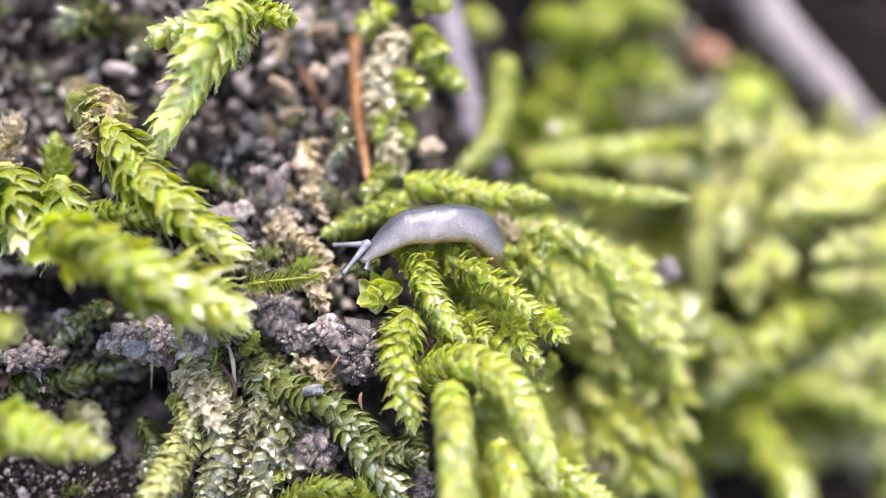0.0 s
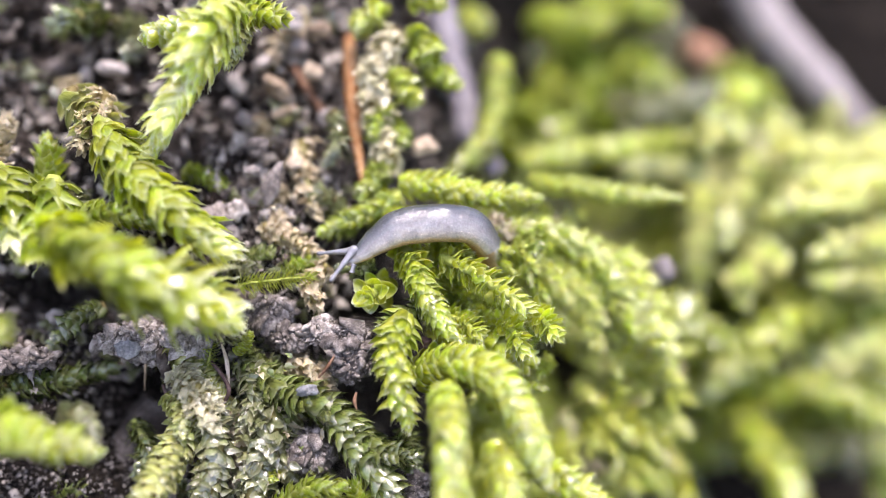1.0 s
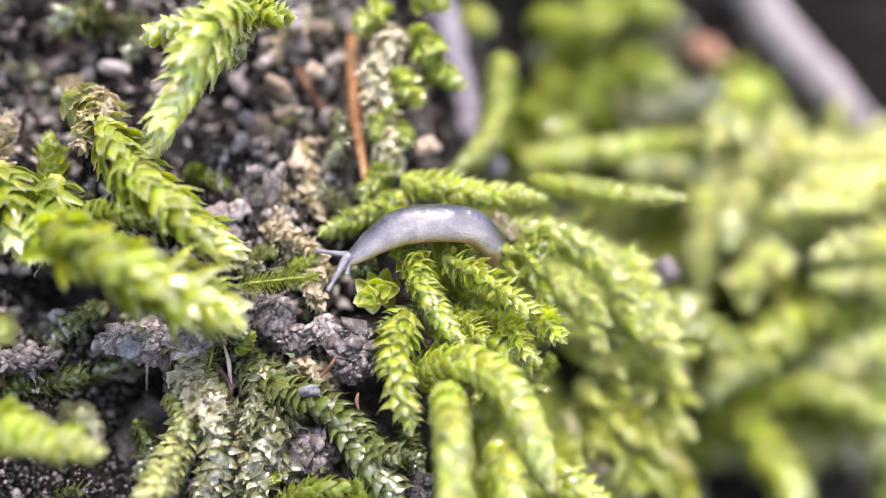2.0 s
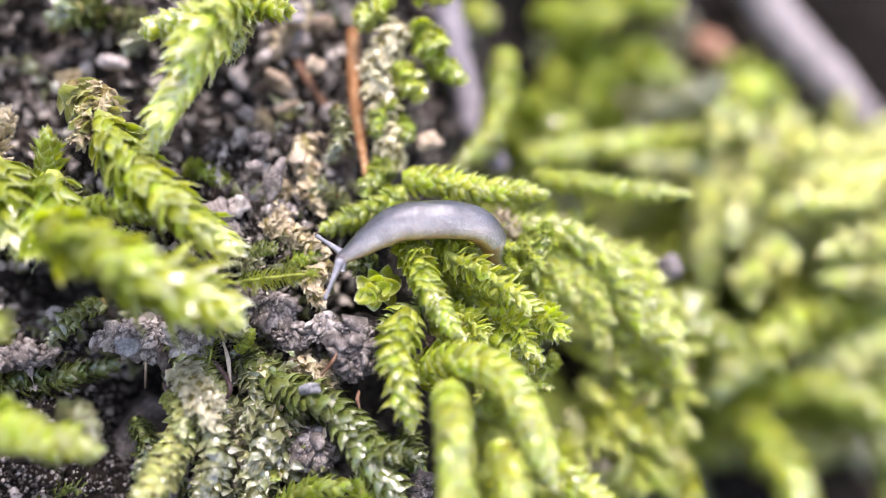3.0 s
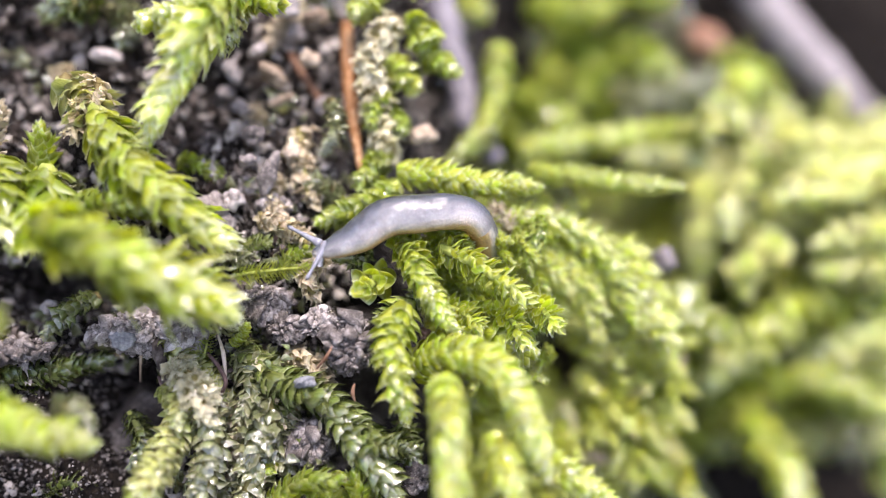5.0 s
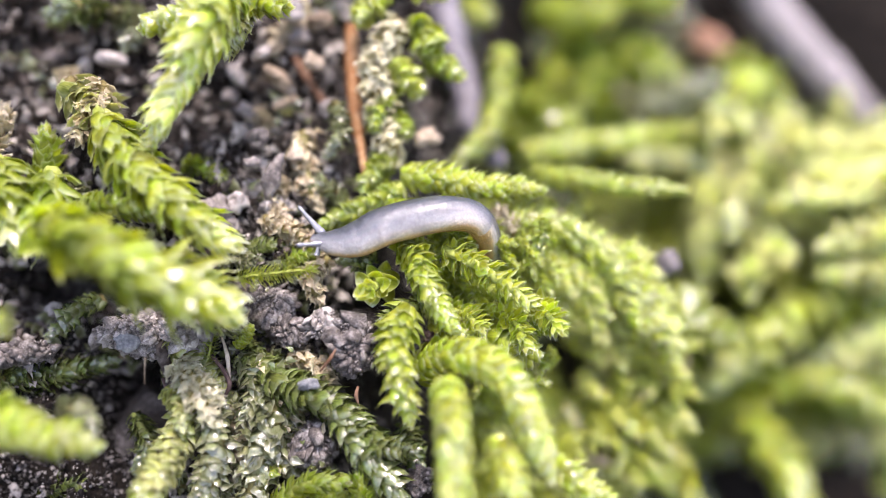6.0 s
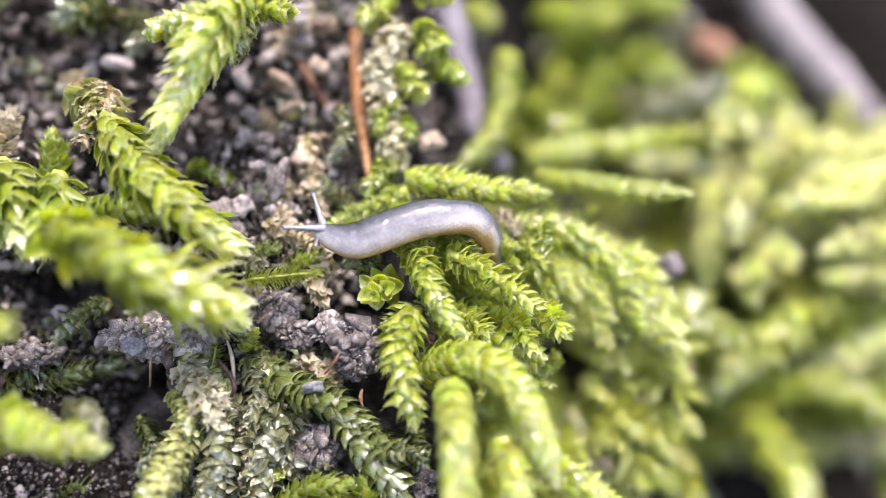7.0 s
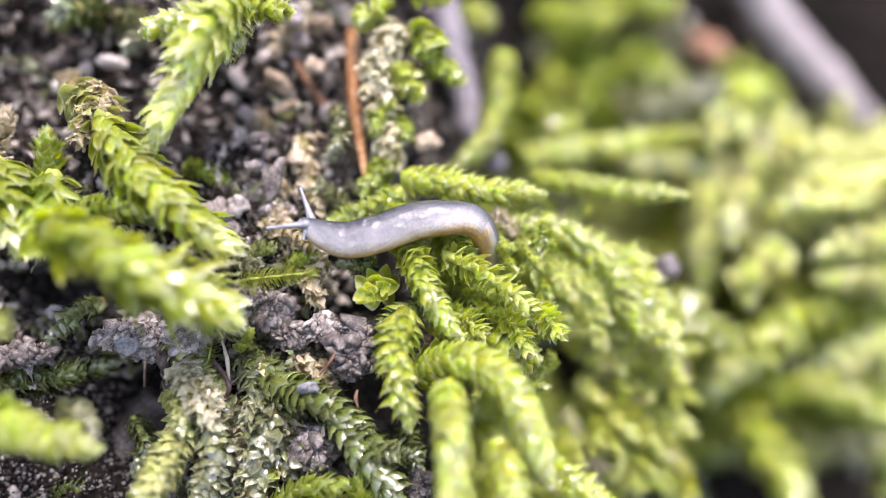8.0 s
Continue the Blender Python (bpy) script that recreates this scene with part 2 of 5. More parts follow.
    warts.feature = "SMOOTH_F1"
    warts.inputs["Scale"].default_value = 4.2
    links.new(uv.outputs[0], warts.inputs["Vector"])
    skin = nodes.new("ShaderNodeBump")
    skin.inputs["Strength"].default_value, skin.inputs["Distance"].default_value = 1.0, 0.00002
    links.new(warts.outputs[0], skin.inputs["Height"])
    links.new(film.outputs[0], skin.inputs["Normal"])
    links.new(skin.outputs[0], bsdf.inputs["Coat Normal"])
    thin = nodes.new("ShaderNodeBsdfTranslucent")
    links.new(colour, thin.inputs[0])
    mix = nodes.new("ShaderNodeMixShader")
    mix.inputs[0].default_value = 0.15
    links.new(bsdf.outputs[0], mix.inputs[1])
    links.new(thin.outputs[0], mix.inputs[2])
    links.new(mix.outputs[0], nodes["Material Output"].inputs[0])
    return m


def plain_material(name, colour, rough, coat=0.0, scale=3000):
    m, nodes, links, bsdf = nodes_of(name)
    n = grain(nodes, links, scale)
    r = ramp(nodes, [(0.3, tuple(c * 0.75 for c in colour)), (0.7, tuple(min(1, c * 1.2) for c in colour))])
    links.new(n.outputs[0], r.inputs[0])
    links.new(r.outputs[0], bsdf.inputs["Base Color"])
    bsdf.inputs["Roughness"].default_value, bsdf.inputs["Coat Weight"].default_value = rough, coat
    return m


SLUG = slug_material("slug_skin", 0.09)
SLUG_TAIL = slug_material("slug_tail_skin", 0.30)
STALK = plain_material("tentacle_skin", (0.19, 0.19, 0.21), 0.3, 0.6)
EYE_SPOT = plain_material("eye_spot", (0.03, 0.03, 0.04), 0.25, 0.6)


# ---- mesh helpers; all in millimetres on the bank's axes ----
def mesh_of(name, verts, faces, material, uvs=None, smooth=True):
    me = bpy.data.meshes.new(name)
    me.from_pydata([tuple(v) for v in np.asarray(verts) * MM], [], [tuple(int(i) for i in fc) for fc in faces])
    if uvs is not None:
        layer = me.uv_layers.new(name="UVMap")
        loops = np.empty(len(me.loops), dtype=np.int32)
        me.loops.foreach_get("vertex_index", loops)
        layer.data.foreach_set("uv", np.asarray(uvs, dtype=np.float32)[loops].ravel())
    me.polygons.foreach_set("use_smooth", [smooth] * len(me.polygons))
    me.materials.append(material)
    return me


def part(name, mesh, parent, label=""):
    ob = new(name, mesh)
    ob.parent = parent
    return tagged(ob, label)


def thing(name, base, label, category, group="", mesh=None):
    """A thing, or the Empty at a thing's base that carries its parts, on the bank's axes."""
    ob = new(name, mesh)
    ob.matrix_world = BANK @ Matrix.Translation(Vector(base) * MM)
    if mesh is None:
        ob.empty_display_size = 0.001
    return tagged(ob, label, category, group)


def spline(points, n):
    """n points along a smooth curve through the given points, evenly spaced."""
    p = np.array(points, dtype=float)
    p = np.vstack([2 * p[0] - p[1], p, 2 * p[-1] - p[-2]])
    out = []
    for i in range(1, len(p) - 2):
        a, b, c, d = p[i - 1:i + 3]
        for t in np.linspace(0, 1, 24, endpoint=False):
            out.append(0.5 * (2 * b + (c - a) * t + (2 * a - 5 * b + 4 * c - d) * t * t + (3 * b - a - 3 * c + d) * t ** 3))
    out.append(p[-2])
    out = np.array(out)
    s = np.concatenate([[0], np.cumsum(np.linalg.norm(np.diff(out[:, :3], axis=0), axis=1))])
    return np.stack([np.interp(np.linspace(0, s[-1], n), s, out[:, k]) for k in range(out.shape[1])], 1), s[-1]


def frames_along(curve):
    """Tangent and two normals that turn as little as possible along the curve."""
    t = np.gradient(curve, axis=0)
    t /= np.linalg.norm(t, axis=1)[:, None]
    a = np.cross(t[0], (0.3, 0.2, 1.0))
    a /= np.linalg.norm(a)
    ns = []
    for k in range(len(t)):
        a = a - t[k] * a.dot(t[k])
        a /= np.linalg.norm(a)
        ns.append(a)
    ns = np.array(ns)
    return t, ns, np.cross(t, ns)


def tube(curve, radii, sides=10, seed=0, rough=0.0):
    """A closed tapering tube along a curve, its skin roughened."""
    t, a, b = frames_along(curve)
    rng = np.random.default_rng(seed)
    ang = np.linspace(0, 2 * np.pi, sides, endpoint=False)
    ring = np.cos(ang)[None, :, None] * a[:, None, :] + np.sin(ang)[None, :, None] * b[:, None, :]
    r = np.asarray(radii)[:, None] * (1 + rough * rng.normal(size=(len(curve), sides)))
    v = (curve[:, None, :] + ring * r[:, :, None]).reshape(-1, 3)
    n = len(curve)
    f = [(i * sides + j, i * sides + (j + 1) % sides, (i + 1) * sides + (j + 1) % sides, (i + 1) * sides + j) for i in range(n - 1) for j in range(sides)]
    f += [tuple(range(sides - 1, -1, -1)), tuple((n - 1) * sides + j for j in range(sides))]
    return v, f


# ---- moss ----
def leaf_shape(form, rng):
    """One leaf, 1 long: rows from base to point. Returns points, faces and base-to-point coordinates."""
    rows, cols = 9, 5
    wide, cup, curl = {"broad": (0.50, 1.15, 0.0), "pointed": (0.41, 1.25, 0.24), "star": (0.29, 0.7, 0.02), "long": (0.27, 0.9, 0.14), "hair": (0.10, 0.3, 0.55), "withered": (0.40, rng.uniform(-0.9, 1.2), rng.uniform(-0.9, 0.9))}[form]
    limp = 0.07 if form == "withered" else 0.018
    wide *= rng.uniform(0.9, 1.1)
    curl *= rng.uniform(0.4, 1.6)
    lean = rng.uniform(-0.08, 0.08)
    v, uv = [], []
    for i in range(rows):
        y = i / (rows - 1)
        z = max(0.0, (y - 0.3) / 0.7)
        taper = {"broad": (1 - z ** 1.6) ** 0.8, "pointed": (1 - z ** 1.45) ** 1.45}.get(form, (1 - z ** 1.25) ** 1.3)
        w = wide * (0.6 + 0.4 * min(1, y / 0.3)) * taper + 0.006
        for j in range(cols):
            q = 2 * j / (cols - 1) - 1
            x = q * w
            z = 0.20 * math.sin(min(1, y * 1.15) * math.pi * 0.75) - cup * x * x / max(wide, 0.1) * 0.9 + curl * max(0, y - 0.55) ** 1.6
            z += limp * rng.normal() * (abs(q) > 0.6 or form == "withered")
            z -= 0.03 * (q == 0) * (0.2 < y < 0.9)
            v.append((x + lean * y * y, y, z))
            uv.append((0.5 + 0.5 * q, y))
    f = [(i * cols + j, i * cols + j + 1, (i + 1) * cols + j + 1, (i + 1) * cols + j) for i in range(rows - 1) for j in range(cols - 1)]
    return np.array(v), f, np.array(uv)


LEAF_SHAPES = {form: [leaf_shape(form, np.random.default_rng(k + 10)) for k in range(6)] for form in ("broad", "pointed", "long", "star", "hair", "withered")}
LEAF_MESHES = {}


def leaf_mesh(form, k, material):
    key = (form, k, material.name)
    if key not in LEAF_MESHES:
        v, f, uv = LEAF_SHAPES[form][k]
        LEAF_MESHES[key] = mesh_of("leaf", v, f, material, uv)
    return LEAF_MESHES[key]


def leaf_poses(curve, length, half, rng, form, wild, spacing, spread, leaf, taper=0.25):
    """Where each leaf of a shoot sits: a spiral of overlapping leaves that closes to a bud at the tip."""
    n_leaf = max(8, int(length / spacing))
    t, a, b = frames_along(curve)
    size0 = leaf * half * {"broad": 0.95, "pointed": 0.98, "long": 1.3, "star": 1.0, "hair": 1.15, "withered": 0.9}[form]
    out = []
    phi = rng.uniform(0, 6.28)
    for i in range(n_leaf):
        s = i / (n_leaf - 1)
        k = min(len(curve) - 1, int(s * (len(curve) - 1)))
        phi += radians(137.5) + rng.normal() * 0.15 * wild
        end = max(0.0, (s - 0.78) / 0.22)
        size = size0 * rng.uniform(0.82, 1.15) * (1 - 0.2 * end ** 1.5) * (0.8 + 0.2 * min(1, s / 0.15)) * (1 + taper * (0.5 - s))
        lift = radians(spread + rng.normal() * 8 * wild) * (1 - 0.62 * end)
        r = math.cos(phi) * a[k] + math.sin(phi) * b[k]
        y = math.cos(lift) * t[k] + math.sin(lift) * r
        x = np.cross(t[k], r)
        x = x + (y * 0.14 + r * 0.22) * rng.normal() * wild
        x /= np.linalg.norm(x)
        z = np.cross(x, y)
        if z.dot(r) < 0:
            x, z = -x, -z
        y = np.cross(z, x)
        out.append((curve[k] + r * half * (1 + taper * (0.5 - s)) * (0.10 if form == "hair" else (0.28 if form == "star" else 0.42) * (1 - 0.8 * end)), x * size, y * size, z * size, int(rng.integers(6))))
    return out


SEED = [100]


def moss_shoot(path, half, material, label, form="pointed", single=False, dense=1.0, spread=19, wild=1.0, leaf=1.0, taper=0.25, tip=None, group="moss shoots", name="moss_shoot"):
    """A leafy shoot along a path; half: half its width. single: leaves are parts of their own."""
    SEED[0] += 1
    rng = np.random.default_rng(SEED[0])
    base = np.array(path[0], dtype=float)
    curve, length = spline(np.array(path, dtype=float) - base, 60)
    wob = np.cumsum(rng.normal(size=(60, 3)), axis=0) * half * 0.012
    curve = curve + wob - wob[0]
    root = thing(name, base, label, "moss", group)
    v, f = tube(curve, half * np.interp(np.linspace(0, 1, 60), [0, 0.8, 1], [0.40, 0.34, 0.05]) * (0.6 if form == "star" else 1) * (0.35 if form == "hair" else 1), 6)
    part("stem", mesh_of("stem", v, f, GREEN_STEM if form in ("hair", "star") or material in (FRESH, BRIGHT, PALE, LIME) else STEM), root)
    poses = leaf_poses(curve, length, half, rng, form, wild, half * 0.042 * leaf / dense, spread, leaf, taper)
    first = int(len(poses) * 0.8)
    if single:
        for i, (p, x, y, z, k) in enumerate(poses):
            ob = part("leaf", leaf_mesh(form, k, (tip or material) if i > first else material), root)
            ob.matrix_basis = Matrix.Translation(Vector(p) * MM) @ Matrix(np.stack([x, y, z], 1).tolist()).to_4x4()
        return root
    for tag, chosen, mat in (("leaves", poses[:first], material), ("bud", poses[first:], tip or material)):
        vs, fs, us, off = [], [], [], 0
        for p, x, y, z, k in chosen:
            lv, lf, lu = LEAF_SHAPES[form][k]
            vs.append(p + lv @ np.stack([x, y, z]))
            fs += [tuple(c + off for c in q) for q in lf]
            us.append(lu)
            off += len(lv)
        tagged(part(tag, mesh_of(tag, np.vstack(vs), fs, mat, np.vstack(us)), root), kind="stuff")
    return root


def moss_mass(name, shoots, label):
    """Many shoots that nobody could count, joined into one."""
    vs, fs, us, mats, used, off = [], [], [], [], [], 0
    for path, half, material, form, dense in shoots:
        SEED[0] += 1
        rng = np.random.default_rng(SEED[0])
        curve, length = spline(path, 40)
        if material not in used:
            used.append(material)
        for p, x, y, z, k in leaf_poses(curve, length, half, rng, form, 1.5, half * 0.046 / dense, 27, 1.0):
            lv, lf, lu = LEAF_SHAPES[form][k]
            vs.append(p + lv @ np.stack([x, y, z]))
            fs += [tuple(c + off for c in q) for q in lf]
            us.append(lu)
            mats += [used.index(material)] * len(lf)
            off += len(lv)
    me = mesh_of(name, np.vstack(vs), fs, used[0], np.vstack(us))
    for material in used[1:]:
        me.materials.append(material)
    me.polygons.foreach_set("material_index", mats)
    ob = new(name, me)
    ob.matrix_world = BANK
    return tagged(ob, label, "moss", kind="stuff")


# ---- the ground ----
def hollow(u, v, cu, cv, ru, rv):
    return math.exp(-((u - cu) / ru) ** 2 - ((v - cv) / rv) ** 2)


def lie(u, v):
    """How far the soil stands out of the bank's plane, without its fine relief."""
    fall = 1 / (1 + math.exp(-(u - 1.5 - 0.12 * v) / 3.0))
    w = -2.7 - 33.0 * fall - 5.0 / (1 + math.exp(-(v - 6.0) / 2.2)) * (1 - fall)
    w += 0.9 / (1 + math.exp((v - 2.5) / 1.5)) * (1 - fall)
    w -= 6.0 * hollow(u, v, -17.5, -9.0, 3.0, 2.6) + 6.5 * hollow(u, v, -22.5, -2.4, 5.0, 2.4)
    w -= 2.0 * hollow(u, v, -15.0, 9.0, 2.0, 1.2) + 2.0 * hollow(u, v, -5.0, -4.2, 1.5, 1.0)
    w += 1.2 * hollow(u, v, -16.0, -5.2, 3.0, 1.2) + 1.0 * hollow(u, v, -5.5, -6.5, 2.0, 2.0)
    return w


def relief(u, v):
    p = Vector((u, v, 0))
    return 1.4 * noise.noise(p * 0.35) + 0.9 * noise.noise(p * 0.9 + Vector((7, 3, 1))) + 0.45 * noise.noise(p * 2.1) + 0.12 * noise.noise(p * 5.0)


def soil_at(u, v):
    return lie(u, v) + relief(u, v)


def ground_sheet():
    """One sheet: rough soil on the bank, running out above and below it into level ground as far as the horizon."""
    fine_u, fine_v = np.arange(-36, 36.01, 0.36), np.arange(-24, 30.01, 0.36)
    far = np.array([3, 8, 20, 50, 120, 400, 1500, 6000, 3e4, 2e5, 2e6])
    us = np.concatenate([-36 - far[::-1], fine_u, 36 + far])
    vs = np.concatenate([-24 - far[::-1], fine_v, 30 + far])
    # the bank's profile: along the slope between -60 and 60, level beyond
    turn = BANK.to_3x3()
    back = BANK.inverted()
    verts = []
    for v in vs:
        for u in us:
            near = max(0.0, 1 - max(0, abs(u) - 36, v - 30, -24 - v) / 60)
            w = lie(max(-36, min(36, u)), max(-24, min(30, v)))
            if near > 0:
                w += relief(u, v) * near
            vc = max(-60, min(60, v))
            q = Vector((u, vc, w))
            if v != vc:
                flat = turn.inverted() @ Vector((0, v - vc, 0))
                q += flat
            verts.append(q)
    nu = len(us)
    faces = [(j * nu + i, j * nu + i + 1, (j + 1) * nu + i + 1, (j + 1) * nu + i) for j in range(len(vs) - 1) for i in range(nu - 1)]
    ob = new("ground", mesh_of("ground", [tuple(q) for q in verts], faces, SOIL))
    ob.matrix_world = BANK
    return tagged(ob, "dark damp crumbly soil of a mossy bank", "ground", kind="structure")


ground_sheet()


def blob(rng, rough=0.28, cut=2):
    """A small irregular lump of unit size."""
    bm = bmesh.new()
    bmesh.ops.create_icosphere(bm, subdivisions=cut, radius=1)
    off = Vector(rng.uniform(-50, 50, 3))
    for vert in bm.verts:
        d = 1 + rough * 1.6 * noise.noise(vert.co * 0.9 + off) + rough * 0.8 * noise.noise(vert.co * 2.3 + off)
        vert.co *= d
    bm.verts.ensure_lookup_table()
    v = np.array([vert.co[:] for vert in bm.verts])
    f = [tuple(x.index for x in face.verts) for face in bm.faces]
    bm.free()
    return v, f


def turned(rng):
    return np.array(Euler(rng.uniform(0, 6.28, 3)).to_matrix())


def joined(pieces):
    vs, fs, off = [], [], 0
    for v, f in pieces:
        vs.append(v)
        fs += [tuple(c + off for c in q) for q in f]
        off += len(v)
    return np.vstack(vs), fs


def soil_crumbs():
    rng = np.random.default_rng(5)
    stock = [blob(rng, 0.5, 2) for _ in range(14)]
    small = [blob(rng, 0.5, 1) for _ in range(14)]
    pieces = []
    for _ in range(20000):
        u, v = rng.uniform(-30, 6), rng.uniform(-17, 20)
        size = min(0.30, 0.05 * rng.pareto(2.6) + 0.05)
        if noise.noise(Vector((u * 0.25, v * 0.25, 9))) < -0.25 and size < 0.3:
            continue
        bv, bf = (stock if size > 0.28 else small)[rng.integers(14)]
        stretch = np.array([size * rng.uniform(0.8, 2.0), size * rng.uniform(0.6, 1.1), size * rng.uniform(0.3, 0.9)])
        pieces.append(((bv * stretch) @ turned(rng).T + (u, v, soil_at(u, v) + 0.25 * size), bf))
    for _ in range(22000):
        u, v = rng.uniform(-27, 1), rng.uniform(-15, 7)
        bv, bf = small[rng.integers(14)]
        size = rng.uniform(0.035, 0.11)
        pieces.append((bv * size * rng.uniform(0.6, 1.5, 3) + (u, v, soil_at(u, v) + rng.uniform(0.0, 0.25)), bf))
    v, f = joined(pieces)
    ob = new("soil_crumbs", mesh_of("soil_crumbs", v, f, CRUMB, smooth=False))
    ob.matrix_world = BANK
    tagged(ob, "grey and brown soil crumbs strewn over the bank", "soil", kind="stuff")


def litter():
    """Curled flakes and fibres of dead plants on the soil."""
    rng = np.random.default_rng(8)
    pieces = []
    for _ in range(5200):
        u, v = rng.uniform(-29, 3), rng.uniform(-16, 17)
        if v < 3 and lie(u, v) < -5.5 or (u < -16 and v < -8.5):
            continue
        lv, lf, _u = LEAF_SHAPES["withered" if rng.random() < 0.65 else "hair"][rng.integers(6)]
        size = rng.uniform(0.25, 1.2)
        rot = turned(rng)
        rot = rot if rng.random() < 0.4 else np.array(Euler((rng.normal() * 0.5, rng.normal() * 0.5, rng.uniform(0, 6.28))).to_matrix())
        pieces.append((lv * size * (rng.uniform(0.5, 1.1), 1, rng.uniform(0.8, 2.4)) @ rot.T + (u, v, soil_at(u, v) + rng.uniform(0.1, 0.6)), lf))
    v, f = joined(pieces)
    ob = new("plant_litter", mesh_of("plant_litter", v, f, LITTER))
    ob.matrix_world = BANK
    tagged(ob, "tan and brown dry flakes and fibres on the soil", "litter", kind="stuff")


def moss_scraps():
    """Loose old moss leaves trodden into the soil."""
    rng = np.random.default_rng(12)
    vs, fs, us, off = [], [], [], 0
    for _ in range(2400):
        u, v = rng.uniform(-29, 3), rng.uniform(-16, 17)
        if noise.noise(Vector((u * 0.3, v * 0.3, 4))) < -0.05 + 0.4 * (v > 4) or (v < 3 and lie(u, v) < -5.5) or (u < -16 and v < -8.5):
            continue
        lv, lf, lu = LEAF_SHAPES[("pointed", "broad", "star")[rng.integers(3)]][rng.integers(6)]
        rot = np.array(Euler((rng.normal() * 0.7, rng.normal() * 0.7, rng.uniform(0, 6.28))).to_matrix())
        vs.append(lv * rng.uniform(0.6, 1.3) @ rot.T + (u, v, soil_at(u, v) + rng.uniform(0.1, 0.6)))
        fs += [tuple(c + off for c in q) for q in lf]
        us.append(lu)
        off += len(lv)
    ob = new("moss_scraps", mesh_of("moss_scraps", np.vstack(vs), fs, OLIVE, np.vstack(us)))
    ob.matrix_world = BANK
    tagged(ob, "loose olive moss leaves trodden into the soil", "moss", kind="stuff")


def torn_moss():
    """Torn, bleached moss leaves caught between the old shoots at the foot of the bank."""
    rng = np.random.default_rng(17)
    vs, fs, us, mats, off = [], [], [], [], 0
    for _ in range(130):
        u, v = rng.normal(-9.3, 1.6), rng.uniform(-13.5, -6.2)
        if u > -6.5 or u < -12:
            continue
        lv, lf, lu = LEAF_SHAPES["withered"][rng.integers(6)]
        rot = np.array(Euler((rng.normal() * 0.6, rng.normal() * 0.6, rng.uniform(0, 6.28))).to_matrix())
        vs.append(lv * rng.uniform(0.5, 1.0) * (0.8, 1, 0.7) @ rot.T + (u, v, rng.uniform(-2.2, 0.1)))
        fs += [tuple(c + off for c in q) for q in lf]
        mats += [int(rng.choice(4, p=(0.5, 0.28, 0.02, 0.2)))] * len(lf)
        us.append(lu)
        off += len(lv)
    me = mesh_of("torn_moss", np.vstack(vs), fs, OLIVE, np.vstack(us))
    for material in (STRAW, PALE, DARK):
        me.materials.append(material)
    me.polygons.foreach_set("material_index", mats)
    ob = new("torn_moss", me)
    ob.matrix_world = BANK
    tagged(ob, "torn bleached moss leaves caught between old shoots", "moss", kind="stuff")


soil_crumbs()
litter()
moss_scraps()
torn_moss()


def clod(base, size, label, seed, n=60, squash=(1, 1, 0.8), earth=CLOD):
    """A clod: many crumbs stuck together round a core."""
    rng = np.random.default_rng(seed)
    root = thing("soil_clod", base, label, "soil clod")
    cv, cf = blob(rng, 0.45, 3)
    part("core", mesh_of("core", cv * np.array(squash) * size * 0.68, cf, earth), root)
    if earth.name not in CRUMB_MESHES:
        CRUMB_MESHES[earth.name] = [mesh_of("crumb", *blob(rng, 0.6, 2), earth) for _ in range(8)]
    for _ in range(int(n * 1.2)):
        d = rng.normal(size=3)
        d /= np.linalg.norm(d)
        k = size * min(0.34, 0.08 + 0.07 * rng.pareto(2.0))
        ob = part("crumb", CRUMB_MESHES[earth.name][rng.integers(8)], root)
        ob.matrix_basis = Matrix.LocRotScale(Vector(d * size * np.array(squash) * rng.uniform(0.58, 0.95)) * MM, Euler(rng.uniform(0, 6.28, 3)), Vector((k * rng.uniform(0.8, 1.5), k, k * rng.uniform(0.5, 1.0))))
    grains, stock = [], [blob(rng, 0.6, 1) for _ in range(6)]
    for _ in range(n * 3):
        d = rng.normal(size=3)
        d /= np.linalg.norm(d)
        bv, bf = stock[rng.integers(6)]
        grains.append((bv * size * rng.uniform(0.025, 0.06) * rng.uniform(0.6, 1.4, 3) + d * size * np.array(squash) * rng.uniform(0.66, 0.96), bf))
    tagged(part("crumb_coat", mesh_of("crumb_coat", *joined(grains), earth), root), kind="stuff")
    return root


CRUMB_MESHES = {}


def pebble(base, size, label, seed, squash=(1, 0.8, 0.7), material=PEBBLE, group="pebbles", turn=0):
    rng = np.random.default_rng(seed)
    v, f = blob(rng, 0.5, 3)
    rot = np.array(Euler((0.2, 0.1, radians(turn))).to_matrix())
    return thing("pebble", base, label, "pebble", group, mesh_of("pebble", (v * np.array(squash) * size) @ rot.T, f, material))


def stalk(name, path, radii, material, label, category, sides=10, rough=0.02, n=40, group=""):
    base = np.array(path[0], dtype=float)
    curve, _ = spline(np.array(path, dtype=float) - base, n)
    r = np.interp(np.linspace(0, 1, n), np.linspace(0, 1, len(radii)), radii)
    SEED[0] += 1
    v, f = tube(curve, r, sides, SEED[0], rough)
    return thing(name, base, label, category, group, mesh_of(name, v, f, material))


